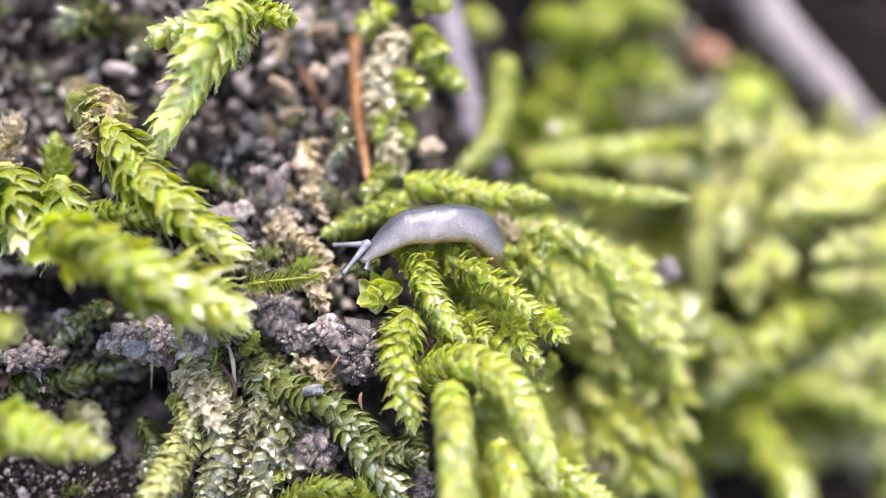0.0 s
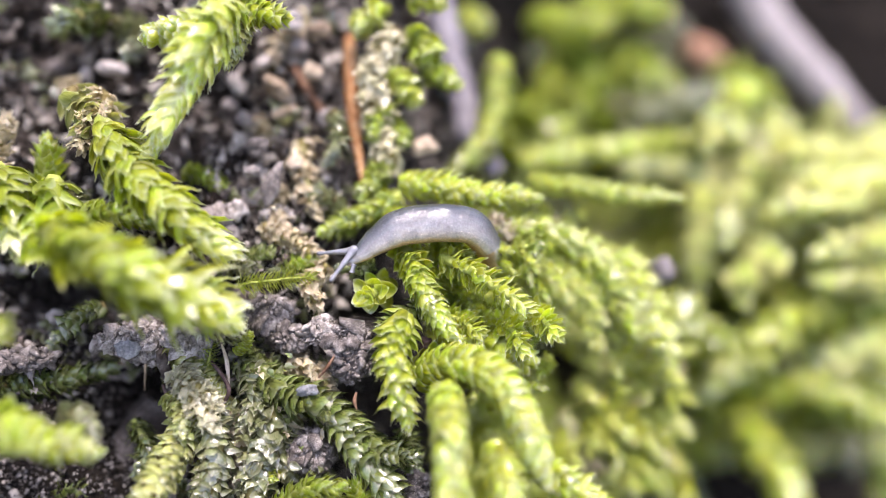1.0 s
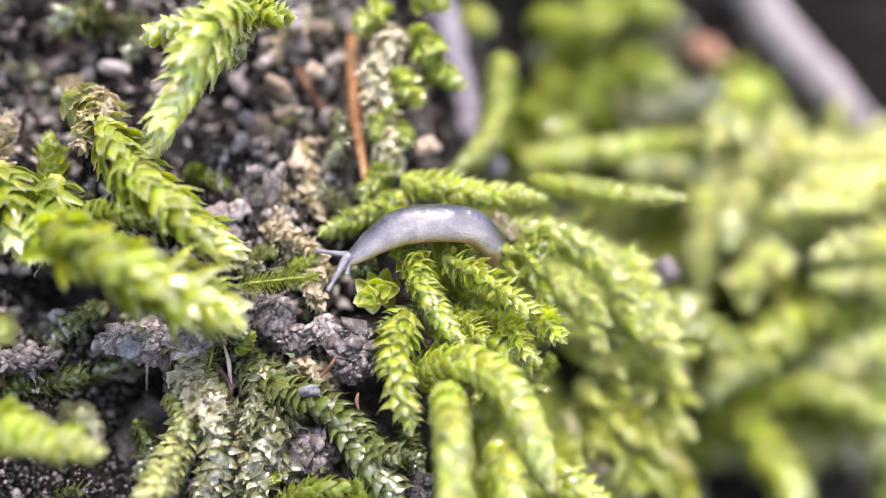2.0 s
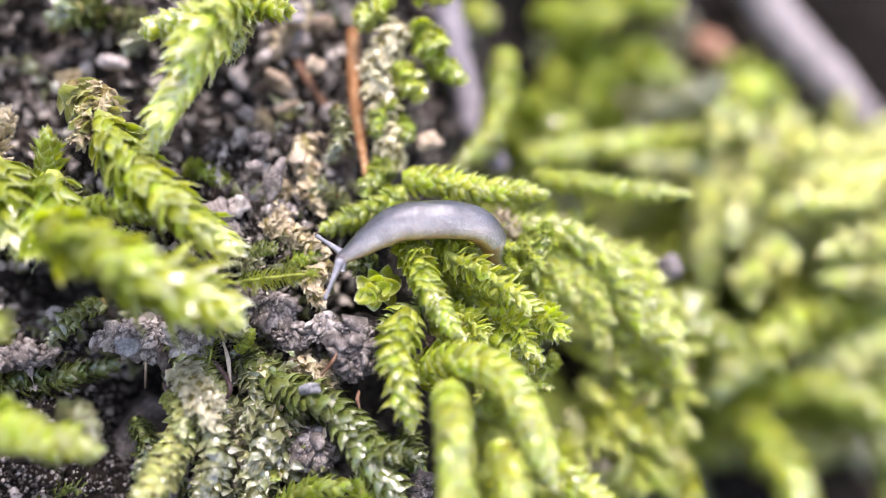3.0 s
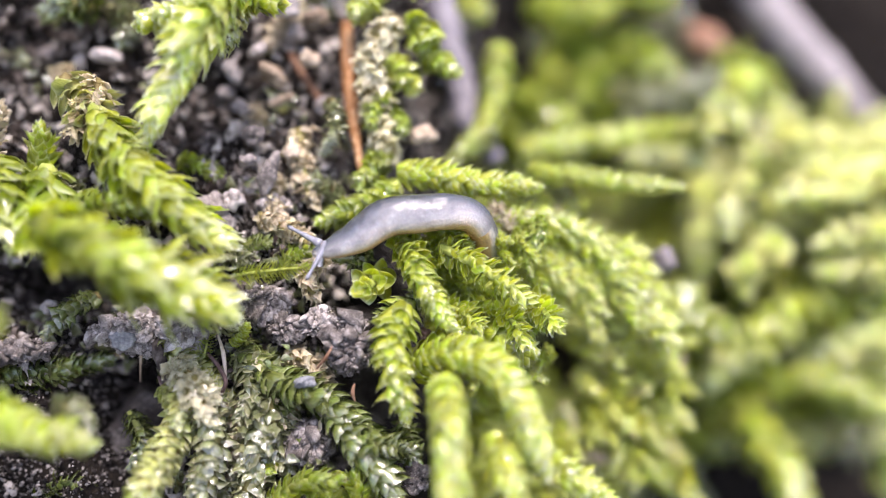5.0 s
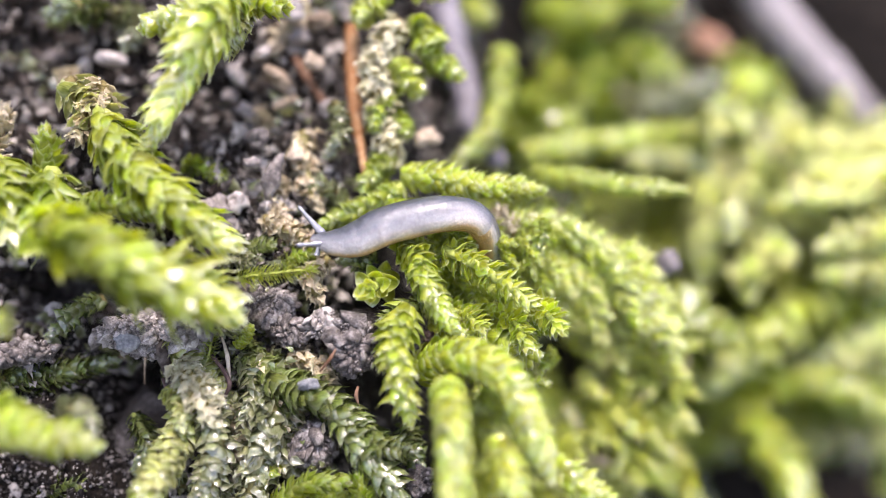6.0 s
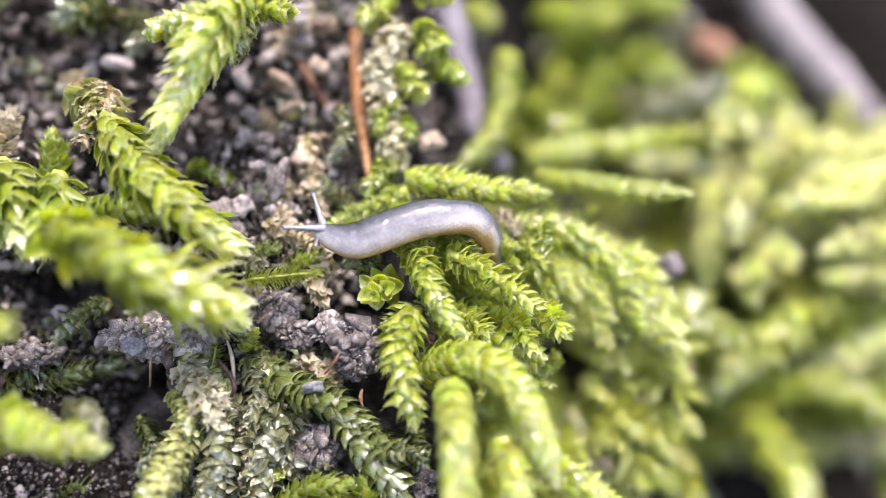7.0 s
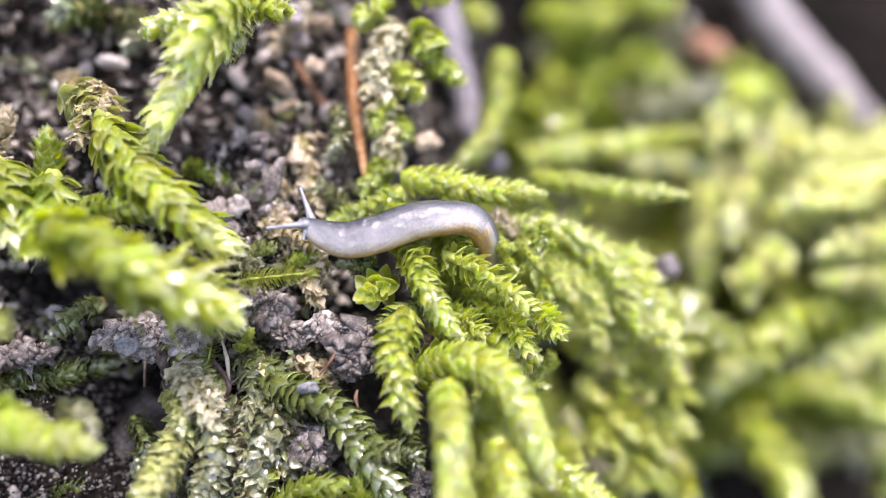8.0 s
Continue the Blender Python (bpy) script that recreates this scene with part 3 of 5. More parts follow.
# the bank: sharp shoots over the bare soil
moss_shoot([(-12.2, 14.98, -0.6), (-12.19, 12.48, 0.4), (-13.28, 10.31, 1.0), (-14.4, 8.3, 1.0), (-15.72, 5.73, 0.6)], 1.0, LIME, "pale green leafy moss shoot bending over bare soil", leaf=1.55, dense=1.15, taper=0.5, form='long', spread=12, wild=1.2, single=True, tip=LIME)
moss_shoot([(-11.66, 14.01, 0.5), (-11.93, 12.51, 1.4), (-12.74, 11.34, 1.8), (-13.47, 10.13, 1.8)], 1.05, LIME, "cluster of large pale moss leaves at a bend", leaf=1.6, dense=0.8, form='long', spread=18, wild=1.5, single=True)
moss_shoot([(-13.22, 12.88, 0.3), (-14.79, 12.32, 0.3), (-16.34, 11.84, 0.2)], 0.94, BRIGHT, "short bright green moss side shoot above bare soil", leaf=1.0, form='broad', single=True)
moss_shoot([(-11.45, 14.73, -0.8), (-10.51, 13.43, -0.2), (-8.93, 13.02, -0.2)], 1.08, BRIGHT, "bright green moss bud at the head of the bank", leaf=0.9, form='pointed', spread=30, single=True)
moss_shoot([(-11.29, 13.77, -0.8), (-11.2, 12.22, -0.4), (-12.05, 10.51, -0.6)], 0.83, CREAM, "cream-coloured old leaves under a bending moss shoot", leaf=0.9, form='withered', wild=1.6, spread=26)
moss_shoot([(-19.26, 7, -0.5), (-17.39, 4.78, 0.6), (-15.72, 3.31, 1.3), (-13.94, 1.74, 1.5), (-11.94, 0.03, 1.2)], 1.18, BRIGHT, "green moss shoot with pale pointed tip over soil", leaf=1.5, dense=1.15, form='long', spread=13, wild=1.3, single=True, tip=LIME)
moss_shoot([(-21.71, 9.31, -2.4), (-20.22, 7.63, -1.4), (-18.5, 6.18, -0.4), (-17.02, 4.65, 0.3)], 1.31, CREAM, "half withered cream-coloured moss shoot with curled pale leaves", leaf=1.1, dense=0.7, form='long', spread=28, wild=2.2, single=True, tip=PALE)
moss_shoot([(-19.53, 9.06, -2), (-19.79, 7.24, -1), (-20.55, 5.87, -0.5)], 1.05, STRAW, "withered pale brown moss leaves on the soil", wild=3.2, form='withered', spread=34)
moss_shoot([(-21.25, 1.01, 2.0), (-18.56, 0.07, 4.0), (-16.22, -0.9, 4.6), (-14.06, -1.97, 3.8), (-12.0, -3.23, 2.4)], 1.62, BRIGHT, "thick vivid green moss shoot standing out from the bank", leaf=1.35, dense=1.2, form='long', spread=14, wild=1.8, taper=0, tip=LIME)
moss_shoot([(-14.37, -1.78, 4.0), (-13.17, -2.53, 3.2), (-11.63, -3.57, 2.0)], 1.25, PALE, "whitish green tip of a thick moss shoot", leaf=1.35, dense=1.3, form='long', spread=18, wild=1.8, tip=LIME)
moss_shoot([(-25.04, 4.56, -0.4), (-23.72, 2.57, 0.6), (-23.3, 0.5, 0.8)], 1.47, FRESH, "ragged cream and green moss bud with large leaves", form='long', spread=16, wild=2, leaf=1.3, single=True, tip=CREAM)
moss_shoot([(-21.8, 3.91, -0.4), (-21.59, 2.26, 0.4), (-22.04, 0.35, 0.8)], 1.34, FRESH, "ragged cream and green moss bud with large leaves", form='long', spread=16, wild=2, leaf=1.3, single=True, tip=CREAM)
moss_shoot([(-22.58, 2.92, 0), (-21.39, 1.78, 0.5), (-20.76, -0.29, 0.5)], 0.96, FRESH, "short green moss shoot with drooping leaf points", form='pointed', single=True)
moss_shoot([(-21.62, 1.32, 0), (-18.41, 1.92, 0.8), (-15.58, 1.29, 0.8)], 0.95, FRESH, "green moss shoot lying along the soil", form='pointed')
moss_shoot([(-23.47, 3.06, -2.2), (-22.71, 4.72, -2), (-22.87, 6.12, -2)], 1.11, FRESH, "upright bright green moss bud", form='pointed', tip=BRIGHT)
moss_shoot([(-27.28, 3.34, -1.5), (-25.95, 5.66, -1.5), (-25.38, 7.89, -2)], 1.13, STRAW, "dry pale moss leaves at the edge of bare soil", wild=3.2, form='withered', spread=34)
moss_shoot([(-27.07, 1.96, 0), (-25.47, 3.24, 0), (-24.51, 1.32, 0)], 0.96, OLIVE, "small brownish moss tuft beside bare soil", form='pointed')
moss_shoot([(-24.77, -8.92, 4), (-21.9, -9.29, 5), (-19.89, -9.8, 5), (-18.04, -10.56, 4.5)], 1.45, PALE, "thick pale green moss shoot close to the lens", form='broad', tip=BRIGHT)
moss_shoot([(-19.94, -9.58, 3), (-18.87, -8.75, 3.4), (-17.91, -9.94, 3.4)], 0.84, OLIVE, "brown-edged broken moss leaves", form='broad', single=True)
moss_shoot([(-23.34, -3.33, 6), (-22.5, -3.89, 6), (-21.6, -4.17, 6)], 1.12, PALE, "pale moss tip close to the lens", form='broad')
moss_shoot([(-27.5, -8.75, -2.5), (-24.21, -7.83, -2), (-21.87, -7.49, -2), (-19.56, -7.06, -2.5)], 1.28, DARK, "dark olive old moss shoot flat on the soil", wild=1.7, form='pointed', single=True)
moss_shoot([(-14.87, -6.52, -1), (-13.75, -8.07, -0.5), (-13.76, -9.91, 0)], 1.36, CREAM, "yellowish cream moss leaves among soil crumbs", leaf=0.8, wild=2.0, form='withered', tip=PALE, single=True, spread=34)
moss_shoot([(-13.89, -8.48, -1), (-12.64, -10.55, 0), (-12.8, -12.8, 0), (-13.6, -15.04, 0)], 1.61, OLIVE, "olive moss shoot with loose shiny leaves", leaf=0.55, wild=2.6, spread=26, form='broad', single=True)
moss_shoot([(-10.06, -7.91, -1.5), (-9.63, -10.12, -1), (-10.29, -12.74, -1), (-10.94, -15.36, -1)], 1.71, OLIVE, "greyish moss shoot with crumpled leaves", leaf=0.8, wild=2.0, spread=26, form='withered', single=True)
moss_shoot([(-11.39, -6.92, -1.5), (-8.61, -8.12, -0.8), (-6.28, -9.03, -0.4), (-4.46, -11.19, 0), (-3.02, -13.12, 0), (-2.05, -15.04, 0)], 1.49, DARK, "dark green glossy moss shoot across the soil", leaf=0.95, wild=1.7, form='pointed', single=True)
moss_shoot([(-5.33, -9.39, -0.6), (-3.64, -11.15, 0.2), (-1.78, -11.55, 0.5)], 1.09, DARK, "dark green moss side shoot with pointed leaves", form='pointed', single=True)
moss_shoot([(-9.75, -15.69, 0), (-7.74, -13.61, 0.5), (-5.49, -13.21, 0.8)], 1.02, FRESH, "light green moss shoot low on the bank", form='star', single=True)
moss_shoot([(-4.62, -15.69, 0), (-4.42, -14.28, 0.4), (-4.56, -13.11, 0.6)], 0.96, FRESH, "star-shaped moss tip low on the bank", form='star', single=True)
moss_shoot([(-16.25, -6.68, -2.2), (-14.73, -7.93, -1.6), (-12.82, -8.31, -1.9)], 1, OLIVE, "ragged olive moss shoot pressed into the soil", form='pointed', wild=2.4, spread=32, single=True)
moss_shoot([(-12.22, -6.68, -2.2), (-10.75, -7.93, -1.6), (-8.81, -7.31, -1.9)], 0.93, DARK, "dark green moss shoot pressed into the soil", form='star', wild=2.4, spread=32, single=True)
moss_shoot([(-8.19, -10.04, -2.2), (-9.42, -11.58, -1.6), (-8.81, -13.65, -1.9)], 1.07, OLIVE, "ragged olive moss shoot pressed into the soil", form='pointed', wild=2.4, spread=32, single=True)
moss_shoot([(-12.22, -9.37, -2.2), (-11.41, -11.91, -1.6), (-11.81, -14.72, -1.9)], 1.13, STRAW, "bleached ragged moss shoot pressed into the soil", form='withered', wild=3.2, spread=32, single=True)
moss_shoot([(-15.24, -14.07, -2.2), (-12.74, -13.9, -1.6), (-10.48, -14.65, -1.9)], 1, OLIVE, "ragged olive moss shoot pressed into the soil", form='pointed', wild=2.4, spread=32, single=True)
moss_shoot([(-17.93, -10.04, -2.2), (-17.05, -11.58, -1.6), (-17.82, -13.32, -1.9)], 0.87, DARK, "dark green moss shoot pressed into the soil", form='star', wild=2.4, spread=32, single=True)
moss_shoot([(-7.52, -14.74, -2.2), (-5.44, -15.22, -1.6), (-3.14, -14.98, -1.9)], 0.93, FRESH, "light green moss shoot pressed into the soil", form='pointed', wild=2.4, spread=32, single=True)
moss_shoot([(-11.55, -5.34, -2.2), (-10.42, -6.6, -1.6), (-9.14, -6.98, -1.9)], 0.8, DARK, "dark green moss shoot pressed into the soil", form='star', wild=2.4, spread=32, single=True)
moss_shoot([(-19.61, -3.32, -2.2), (-21.03, -3.95, -1.6), (-22.49, -5.31, -1.9)], 0.87, DARK, "dark green moss shoot pressed into the soil", form='pointed', wild=2.4, spread=32, single=False)
moss_shoot([(-16.25, -4, -2.2), (-14.4, -4.61, -1.6), (-12.82, -4.47, -1.9)], 0.67, OLIVE, "ragged olive moss shoot pressed into the soil", form='star', wild=2.4, spread=32, single=False)
moss_shoot([(-2.15, -10.71, -2.2), (-1.63, -11.91, -1.6), (-1.47, -13.98, -1.9)], 0.8, DARK, "dark green moss shoot pressed into the soil", form='pointed', wild=2.4, spread=32, single=True)
moss_shoot([(-23.77, 10.58, -6.29), (-21.59, 8.82, -4.55), (-20.34, 8.26, -5.42)], 0.92, STRAW, "bleached ragged moss shoot pressed into the soil", form='withered', wild=3.2, spread=32, single=False)
moss_shoot([(-22.3, 3.73, -2.2), (-20.7, 2.36, -1.6), (-19.49, 1.7, -1.9)], 0.87, OLIVE, "ragged olive moss shoot pressed into the soil", form='pointed', wild=2.4, spread=32, single=False)
moss_shoot([(-14.06, 4.91, -4), (-13.21, 3.82, -3.4), (-12.94, 3.15, -3.7)], 0.69, FRESH, "light green moss shoot pressed into the soil", form='star', wild=2.4, spread=32, single=False)
moss_shoot([(-21.58, 14.57, -6.29), (-22.28, 14.44, -4.55), (-24.1, 13.62, -5.42)], 1.15, DARK, "dark green moss shoot pressed into the soil", form='pointed', wild=2.4, spread=32, single=False)
moss_shoot([(-23.3, -15.41, -2.2), (-21.69, -14.23, -1.6), (-20.16, -14.65, -1.9)], 1, DARK, "dark green moss shoot pressed into the soil", form='star', wild=2.4, spread=32, single=True)
moss_shoot([(-5.71, 2.47, -4), (-6.67, 3.13, -3.4), (-7.75, 3.32, -3.7)], 0.76, OLIVE, "ragged olive moss shoot pressed into the soil", form='pointed', wild=2.4, spread=32, single=False)
moss_shoot([(-3.83, -0.64, -2.2), (-4.44, -1.29, -1.6), (-5.81, -0.97, -1.9)], 0.67, DARK, "dark green moss shoot pressed into the soil", form='star', wild=2.4, spread=32, single=False)
moss_shoot([(-6.4, 8.39, -4), (-5.99, 6.57, -3.4), (-6.71, 5.22, -3.7)], 0.76, OLIVE, "ragged olive moss shoot pressed into the soil", form='pointed', wild=2.4, spread=32, single=False)
moss_shoot([(-13.57, -0.97, -2.2), (-12.07, -0.63, -1.6), (-10.48, -0.97, -1.9)], 0.73, OLIVE, "ragged olive moss shoot pressed into the soil", form='star', wild=2.4, spread=32, single=False)
moss_shoot([(-16.05, -5.27, -1.6), (-14.32, -6.82, -0.8), (-12.47, -8.09, -0.6)], 0.98, CREAM, "pale ragged moss shoot among soil crumbs", form='broad', wild=1.6, spread=34, single=True)
moss_shoot([(-11.69, -6.57, -1.4), (-10.73, -8.12, -0.8), (-11.18, -10.04, -0.6)], 1.05, OLIVE, "pale olive ragged moss shoot on the soil", form='star', wild=2.4, spread=34, single=True)
moss_shoot([(-14.54, -6.74, -0.2), (-13.61, -8.16, 0.8), (-12.34, -9.85, 0.9)], 1.04, IVORY, "cream-coloured withered moss shoot", form='withered', wild=2.6, single=True, spread=34)
moss_shoot([(-9.71, 3.86, -4), (-9.69, 2.59, -3), (-8.94, 1.22, -2.6)], 0.82, STRAW, "pale tan curled dead moss on the soil", wild=3.2, form='withered', spread=34)
moss_shoot([(-6.49, -0.97, -2), (-7.4, -1.95, -1.4), (-6.88, -3.42, -1.2)], 0.79, STRAW, "pale tan curled dead moss on the soil", wild=3.2, form='withered', spread=34)
moss_shoot([(-8.79, -6.63, -1.8), (-7.4, -7.07, -1.4), (-6.05, -8.19, -1.2)], 0.79, STRAW, "tan withered moss leaves under a clod", form='withered', wild=3.2, spread=34)
moss_shoot([(-13.19, -6.79, -0.6), (-12.82, -5.12, -0.2), (-13.12, -3.81, 0.1)], 0.52, FRESH, "thin hairy moss sprig rising from crumbs", form='hair', single=True, spread=60, dense=0.8)
moss_shoot([(-11.5, -5.98, -0.6), (-10.92, -5.28, -0.2), (-10.65, -4.84, 0)], 0.45, BRIGHT, "single small green moss bud on the soil", form='broad', single=True)
moss_shoot([(-2.96, 8.84, -4.6), (-3.62, 7.87, -4), (-3.89, 6.81, -3.9)], 0.77, FRESH, "small green moss tip on bleached moss", form='pointed', wild=1.6)
moss_shoot([(-2.94, 5.45, -4.2), (-3.87, 4.35, -3.6), (-4.61, 3.3, -3.4)], 0.83, FRESH, "small green moss tip on bleached moss", form='pointed', wild=1.6)
moss_shoot([(-8.24, 14.75, -6.9), (-9.68, 13.6, -6.7), (-10.82, 12.18, -6.9)], 0.96, STRAW, "whitish dead moss pressed into the soil", form='withered', wild=3.2, spread=30)
moss_shoot([(-11.9, 8.17, -6), (-10.91, 7.22, -5.6), (-10.16, 5.94, -5.4)], 0.79, STRAW, "whitish dead moss pressed into the soil", form='withered', wild=3.2, spread=30)

moss_shoot([(-14.09, -8.58, -1.6), (-14.35, -10.02, -0.6), (-14.77, -11.38, 0.4), (-15.39, -12.66, 2.0), (-16.09, -14.62, 3.4)], 1.86, CREAM, "cream and pale green moss shoot with small cupped leaves", leaf=0.42, tip=PALE, wild=1.2, form='broad', spread=24, single=False)
moss_shoot([(-12.16, -8.57, -1.5), (-12.68, -10.47, -1.2), (-13.29, -12.65, -0.8), (-13.56, -15.17, -0.6)], 1.1, CREAM, "pale olive moss shoot with small cupped leaves", leaf=0.6, wild=1.8, form='broad', spread=26, single=True)
moss_shoot([(-9.37, -12.76, -0.6), (-9.36, -12.87, -0.2), (-9.38, -13.01, 0.0)], 0.38, BRIGHT, "tiny round glossy green moss bud", form='broad', spread=14, single=True)
moss_shoot([(-5.38, -13.14, 0.0), (-5.53, -13.37, 0.4), (-5.69, -13.6, 0.6)], 0.5, BRIGHT, "tiny round glossy green moss bud", form='broad', spread=14, single=True)
moss_shoot([(-12.77, -0.12, -2.4), (-11.07, -0.45, -1.8), (-9.3, -0.25, -2.0)], 0.72, DARK, "dark green moss shoot pressed into the soil", form='pointed', wild=2.0, spread=28)
moss_shoot([(-13.32, -1.38, -2.2), (-12.17, -1.1, -1.6), (-10.91, -1.37, -1.8)], 0.59, OLIVE, "ragged olive moss shoot pressed into the soil", form='pointed', wild=2.0, spread=28)
moss_shoot([(-9.34, -1.38, -2.2), (-8.27, -0.78, -1.8), (-6.99, -0.45, -2.0)], 0.59, FRESH, "light green moss shoot pressed into the soil", form='pointed', wild=2.0, spread=28)
moss_shoot([(-20.53, 14.68, -6.4), (-18.81, 13.57, -5.6), (-19.78, 12.03, -5.8)], 0.92, OLIVE, "ragged olive moss shoot hanging over the soil", form='pointed', wild=2.0, spread=28)
moss_shoot([(-15.45, 4.74, -3.8), (-14.19, 4.34, -3.2), (-12.95, 3.75, -3.4)], 0.68, FRESH, "light green moss shoot pressed into the soil", form='pointed', wild=2.0, spread=28)
# round the slug
moss_shoot([(-2.15, -0.06, -1.8), (-1.55, -0.82, -0.5), (-0.99, -2.0, 0.4), (-0.23, -3.22, 0.6), (0.9, -4.78, 0.6)], 1.11, BRIGHT, "green moss shoot under the belly of the slug", leaf=0.95, form='pointed', single=True, tip=PALE)
moss_shoot([(-2.91, -2.12, -2.4), (-3.61, -2.42, -1.0), (-4.19, -2.72, 0.4)], 0.9, BRIGHT, "open cup-shaped green moss bud with broad leaves", leaf=1.3, dense=0.36, form='broad', single=True, spread=46, tip=PALE)
moss_shoot([(-1.73, -3.66, 0), (-2.4, -5.33, 0.8), (-2.25, -7.16, 1.2), (-1.75, -9.5, 1.2)], 1.32, BRIGHT, "green moss shoot with spreading pointed leaves beside a clod", leaf=0.95, form='pointed', single=True, tip=PALE, spread=24)
# the slug's shade is painted here too, as dark leaf colour
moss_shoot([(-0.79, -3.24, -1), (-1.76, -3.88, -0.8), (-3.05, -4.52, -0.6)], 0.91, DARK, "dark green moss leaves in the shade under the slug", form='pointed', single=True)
moss_shoot([(0.2, -0.46, -1.4), (1.97, -1.26, -0.4), (3.56, -2.28, 0), (5.39, -3.5, 0)], 1.3, PALE, "green moss shoot with starry spreading leaf points", leaf=0.8, form='star', single=True, spread=44, dense=0.6, wild=1.8, tip=LIME)
moss_shoot([(0.54, 0.7, -2), (1.19, 0.03, -1.6), (1.92, -0.69, -1.4)], 0.66, FRESH, "small starry moss tip behind the slug", form='star')
moss_shoot([(-1.27, -7.34, -1.0), (0.5, -6.25, 1.0), (2.46, -6.51, 2.5), (4.03, -7.98, 3.5), (4.75, -10.02, 3.7), (5.52, -12.14, 3.5)], 1.99, PALE, "thick arching yellow-green moss shoot", form='broad', single=False, tip=LIME, spread=8, wild=0.5, dense=0.85, leaf=0.5)
moss_shoot([(0.33, -7.6, 2.3), (0.47, -9.09, 3.9), (0.55, -11.23, 4.7), (0.6, -14.77, 5.3)], 1.8, PALE, "thick hanging yellow-green moss shoot close to the lens", form='broad', tip=LIME, spread=8, wild=0.5, dense=0.85, leaf=0.5)
moss_shoot([(2.88, -10.18, 3), (3.42, -11.76, 3.8), (3.99, -14.35, 4)], 1.18, PALE, "green moss shoot tip at the foot of an arching shoot", form='pointed', single=True, tip=PALE)
moss_shoot([(4.52, -11.59, 1.6), (6.63, -12.41, 2), (9.4, -14.25, 2)], 1.17, BRIGHT, "green moss shoot low among others", form='pointed', single=True)
moss_shoot([(0.54, -3.98, -2), (1.5, -4.36, -0.7), (2.19, -5.06, -0.2)], 0.85, PALE, "small starry green moss tip", form='star', spread=42, dense=0.9, leaf=1.15, tip=LIME)
moss_shoot([(3.54, -4.31, -2), (4.43, -4.85, -0.7), (4.86, -5.93, -0.2)], 0.85, PALE, "small starry green moss tip", form='star', spread=42, dense=0.9, leaf=1.15, tip=LIME)
moss_shoot([(5.55, -3.65, -2), (6.22, -4.2, -0.7), (6.89, -5.06, -0.2)], 0.85, PALE, "small starry green moss tip", form='star', spread=42, dense=0.9, leaf=1.15, tip=LIME)
moss_shoot([(0.2, -5.32, -2), (1.01, -5.34, -0.7), (1.48, -5.51, -0.2)], 0.85, PALE, "small starry green moss tip", form='star', spread=42, dense=0.9, leaf=1.15, tip=LIME)
moss_shoot([(2.55, -5.34, -2.2), (4.01, -6.1, -1.6), (5.17, -6.6, -1.6)], 1.13, BRIGHT, "bright green moss bud among starry tips", form='broad')
moss_shoot([(-2.21, 3.32, -3.6), (-4.42, 2.09, -3.2), (-6.79, 0.99, -3)], 1.03, FRESH, "dull green moss shoot behind the slug", form='pointed', wild=1.6)
moss_shoot([(-8.39, 6.7, -4.4), (-8.23, 4.55, -4.0), (-7.29, 1.91, -3.4)], 1.14, STRAW, "straw-coloured dead moss shoot", wild=3.2, spread=28, leaf=0.85, form='withered')
moss_shoot([(-10.41, 1.35, -2.6), (-8.94, 0.48, -2.2), (-7.12, -0.72, -2.0)], 0.9, STRAW, "tan dry moss leaves on the soil", wild=3.2, form='withered', spread=34)
moss_shoot([(-11.31, -2.04, 0.2), (-9.03, -1.78, 0.4), (-6.92, -1.56, 0.5)], 0.6, BRIGHT, "thin moss sprig with hair-fine leaves", form='hair', single=True, spread=58, dense=1.3)
moss_shoot([(-11.61, -5.47, -0.4), (-11.4, -4.8, -0.2), (-11.42, -3.82, 0)], 0.77, OLIVE, "small withered starry moss tip", form='star', spread=45)
moss_shoot([(4.47, 0.38, -3), (3.97, 1.23, -3.2), (3.37, 1.93, -3.4)], 0.69, STRAW, "whitish dead moss leaves behind the slug", form='withered', spread=34)

# shoots behind the slug and on the far side
moss_shoot([(-2.38, 4.01, -3.6), (0.55, 3.7, -3.2), (3.29, 3.36, -3.2), (5.99, 3.2, -3.4)], 1.27, PALE, "yellow-green moss shoot lying behind the slug", form='pointed', single=True, leaf=0.8, spread=20)
moss_shoot([(5.93, 4.28, -7), (9, 3.99, -6.6), (11.93, 3.58, -6.6), (15.53, 3.27, -6.8)], 1.03, BRIGHT, "long yellow-green moss shoot pointing along the bank", form='pointed', leaf=0.8, spread=20)
moss_shoot([(-2.45, 13.52, -5), (-3.94, 10.95, -4.6), (-3.65, 7.75, -4.4), (-3.11, 5.28, -4.2), (-4.49, 3.17, -4)], 1.33, IVORY, "column of bleached moss leaves with green patches", wild=3.2, spread=30, leaf=0.85, form='withered', tip=FRESH)
moss_shoot([(-3.37, 15.08, -5.5), (-4.05, 14.37, -5), (-4.74, 13.47, -4.8)], 1.07, BRIGHT, "round bright green moss bud behind a dead needle", form='broad')
moss_shoot([(-1.58, 13.65, -5.5), (-1.03, 12.86, -5), (-0.49, 11.88, -4.8)], 1.28, BRIGHT, "round bright green moss bud behind a dead needle", form='broad')
moss_shoot([(-3.01, 11.14, -5.5), (-2.31, 10.38, -5), (-1.63, 9.4, -4.8)], 1.14, BRIGHT, "round bright green moss bud behind a dead needle", form='broad')
moss_shoot([(-0.86, 11.14, -5.5), (0.18, 10.79, -5), (1.2, 10.22, -4.8)], 0.85, FRESH, "round bright green moss bud behind a dead needle", form='broad')
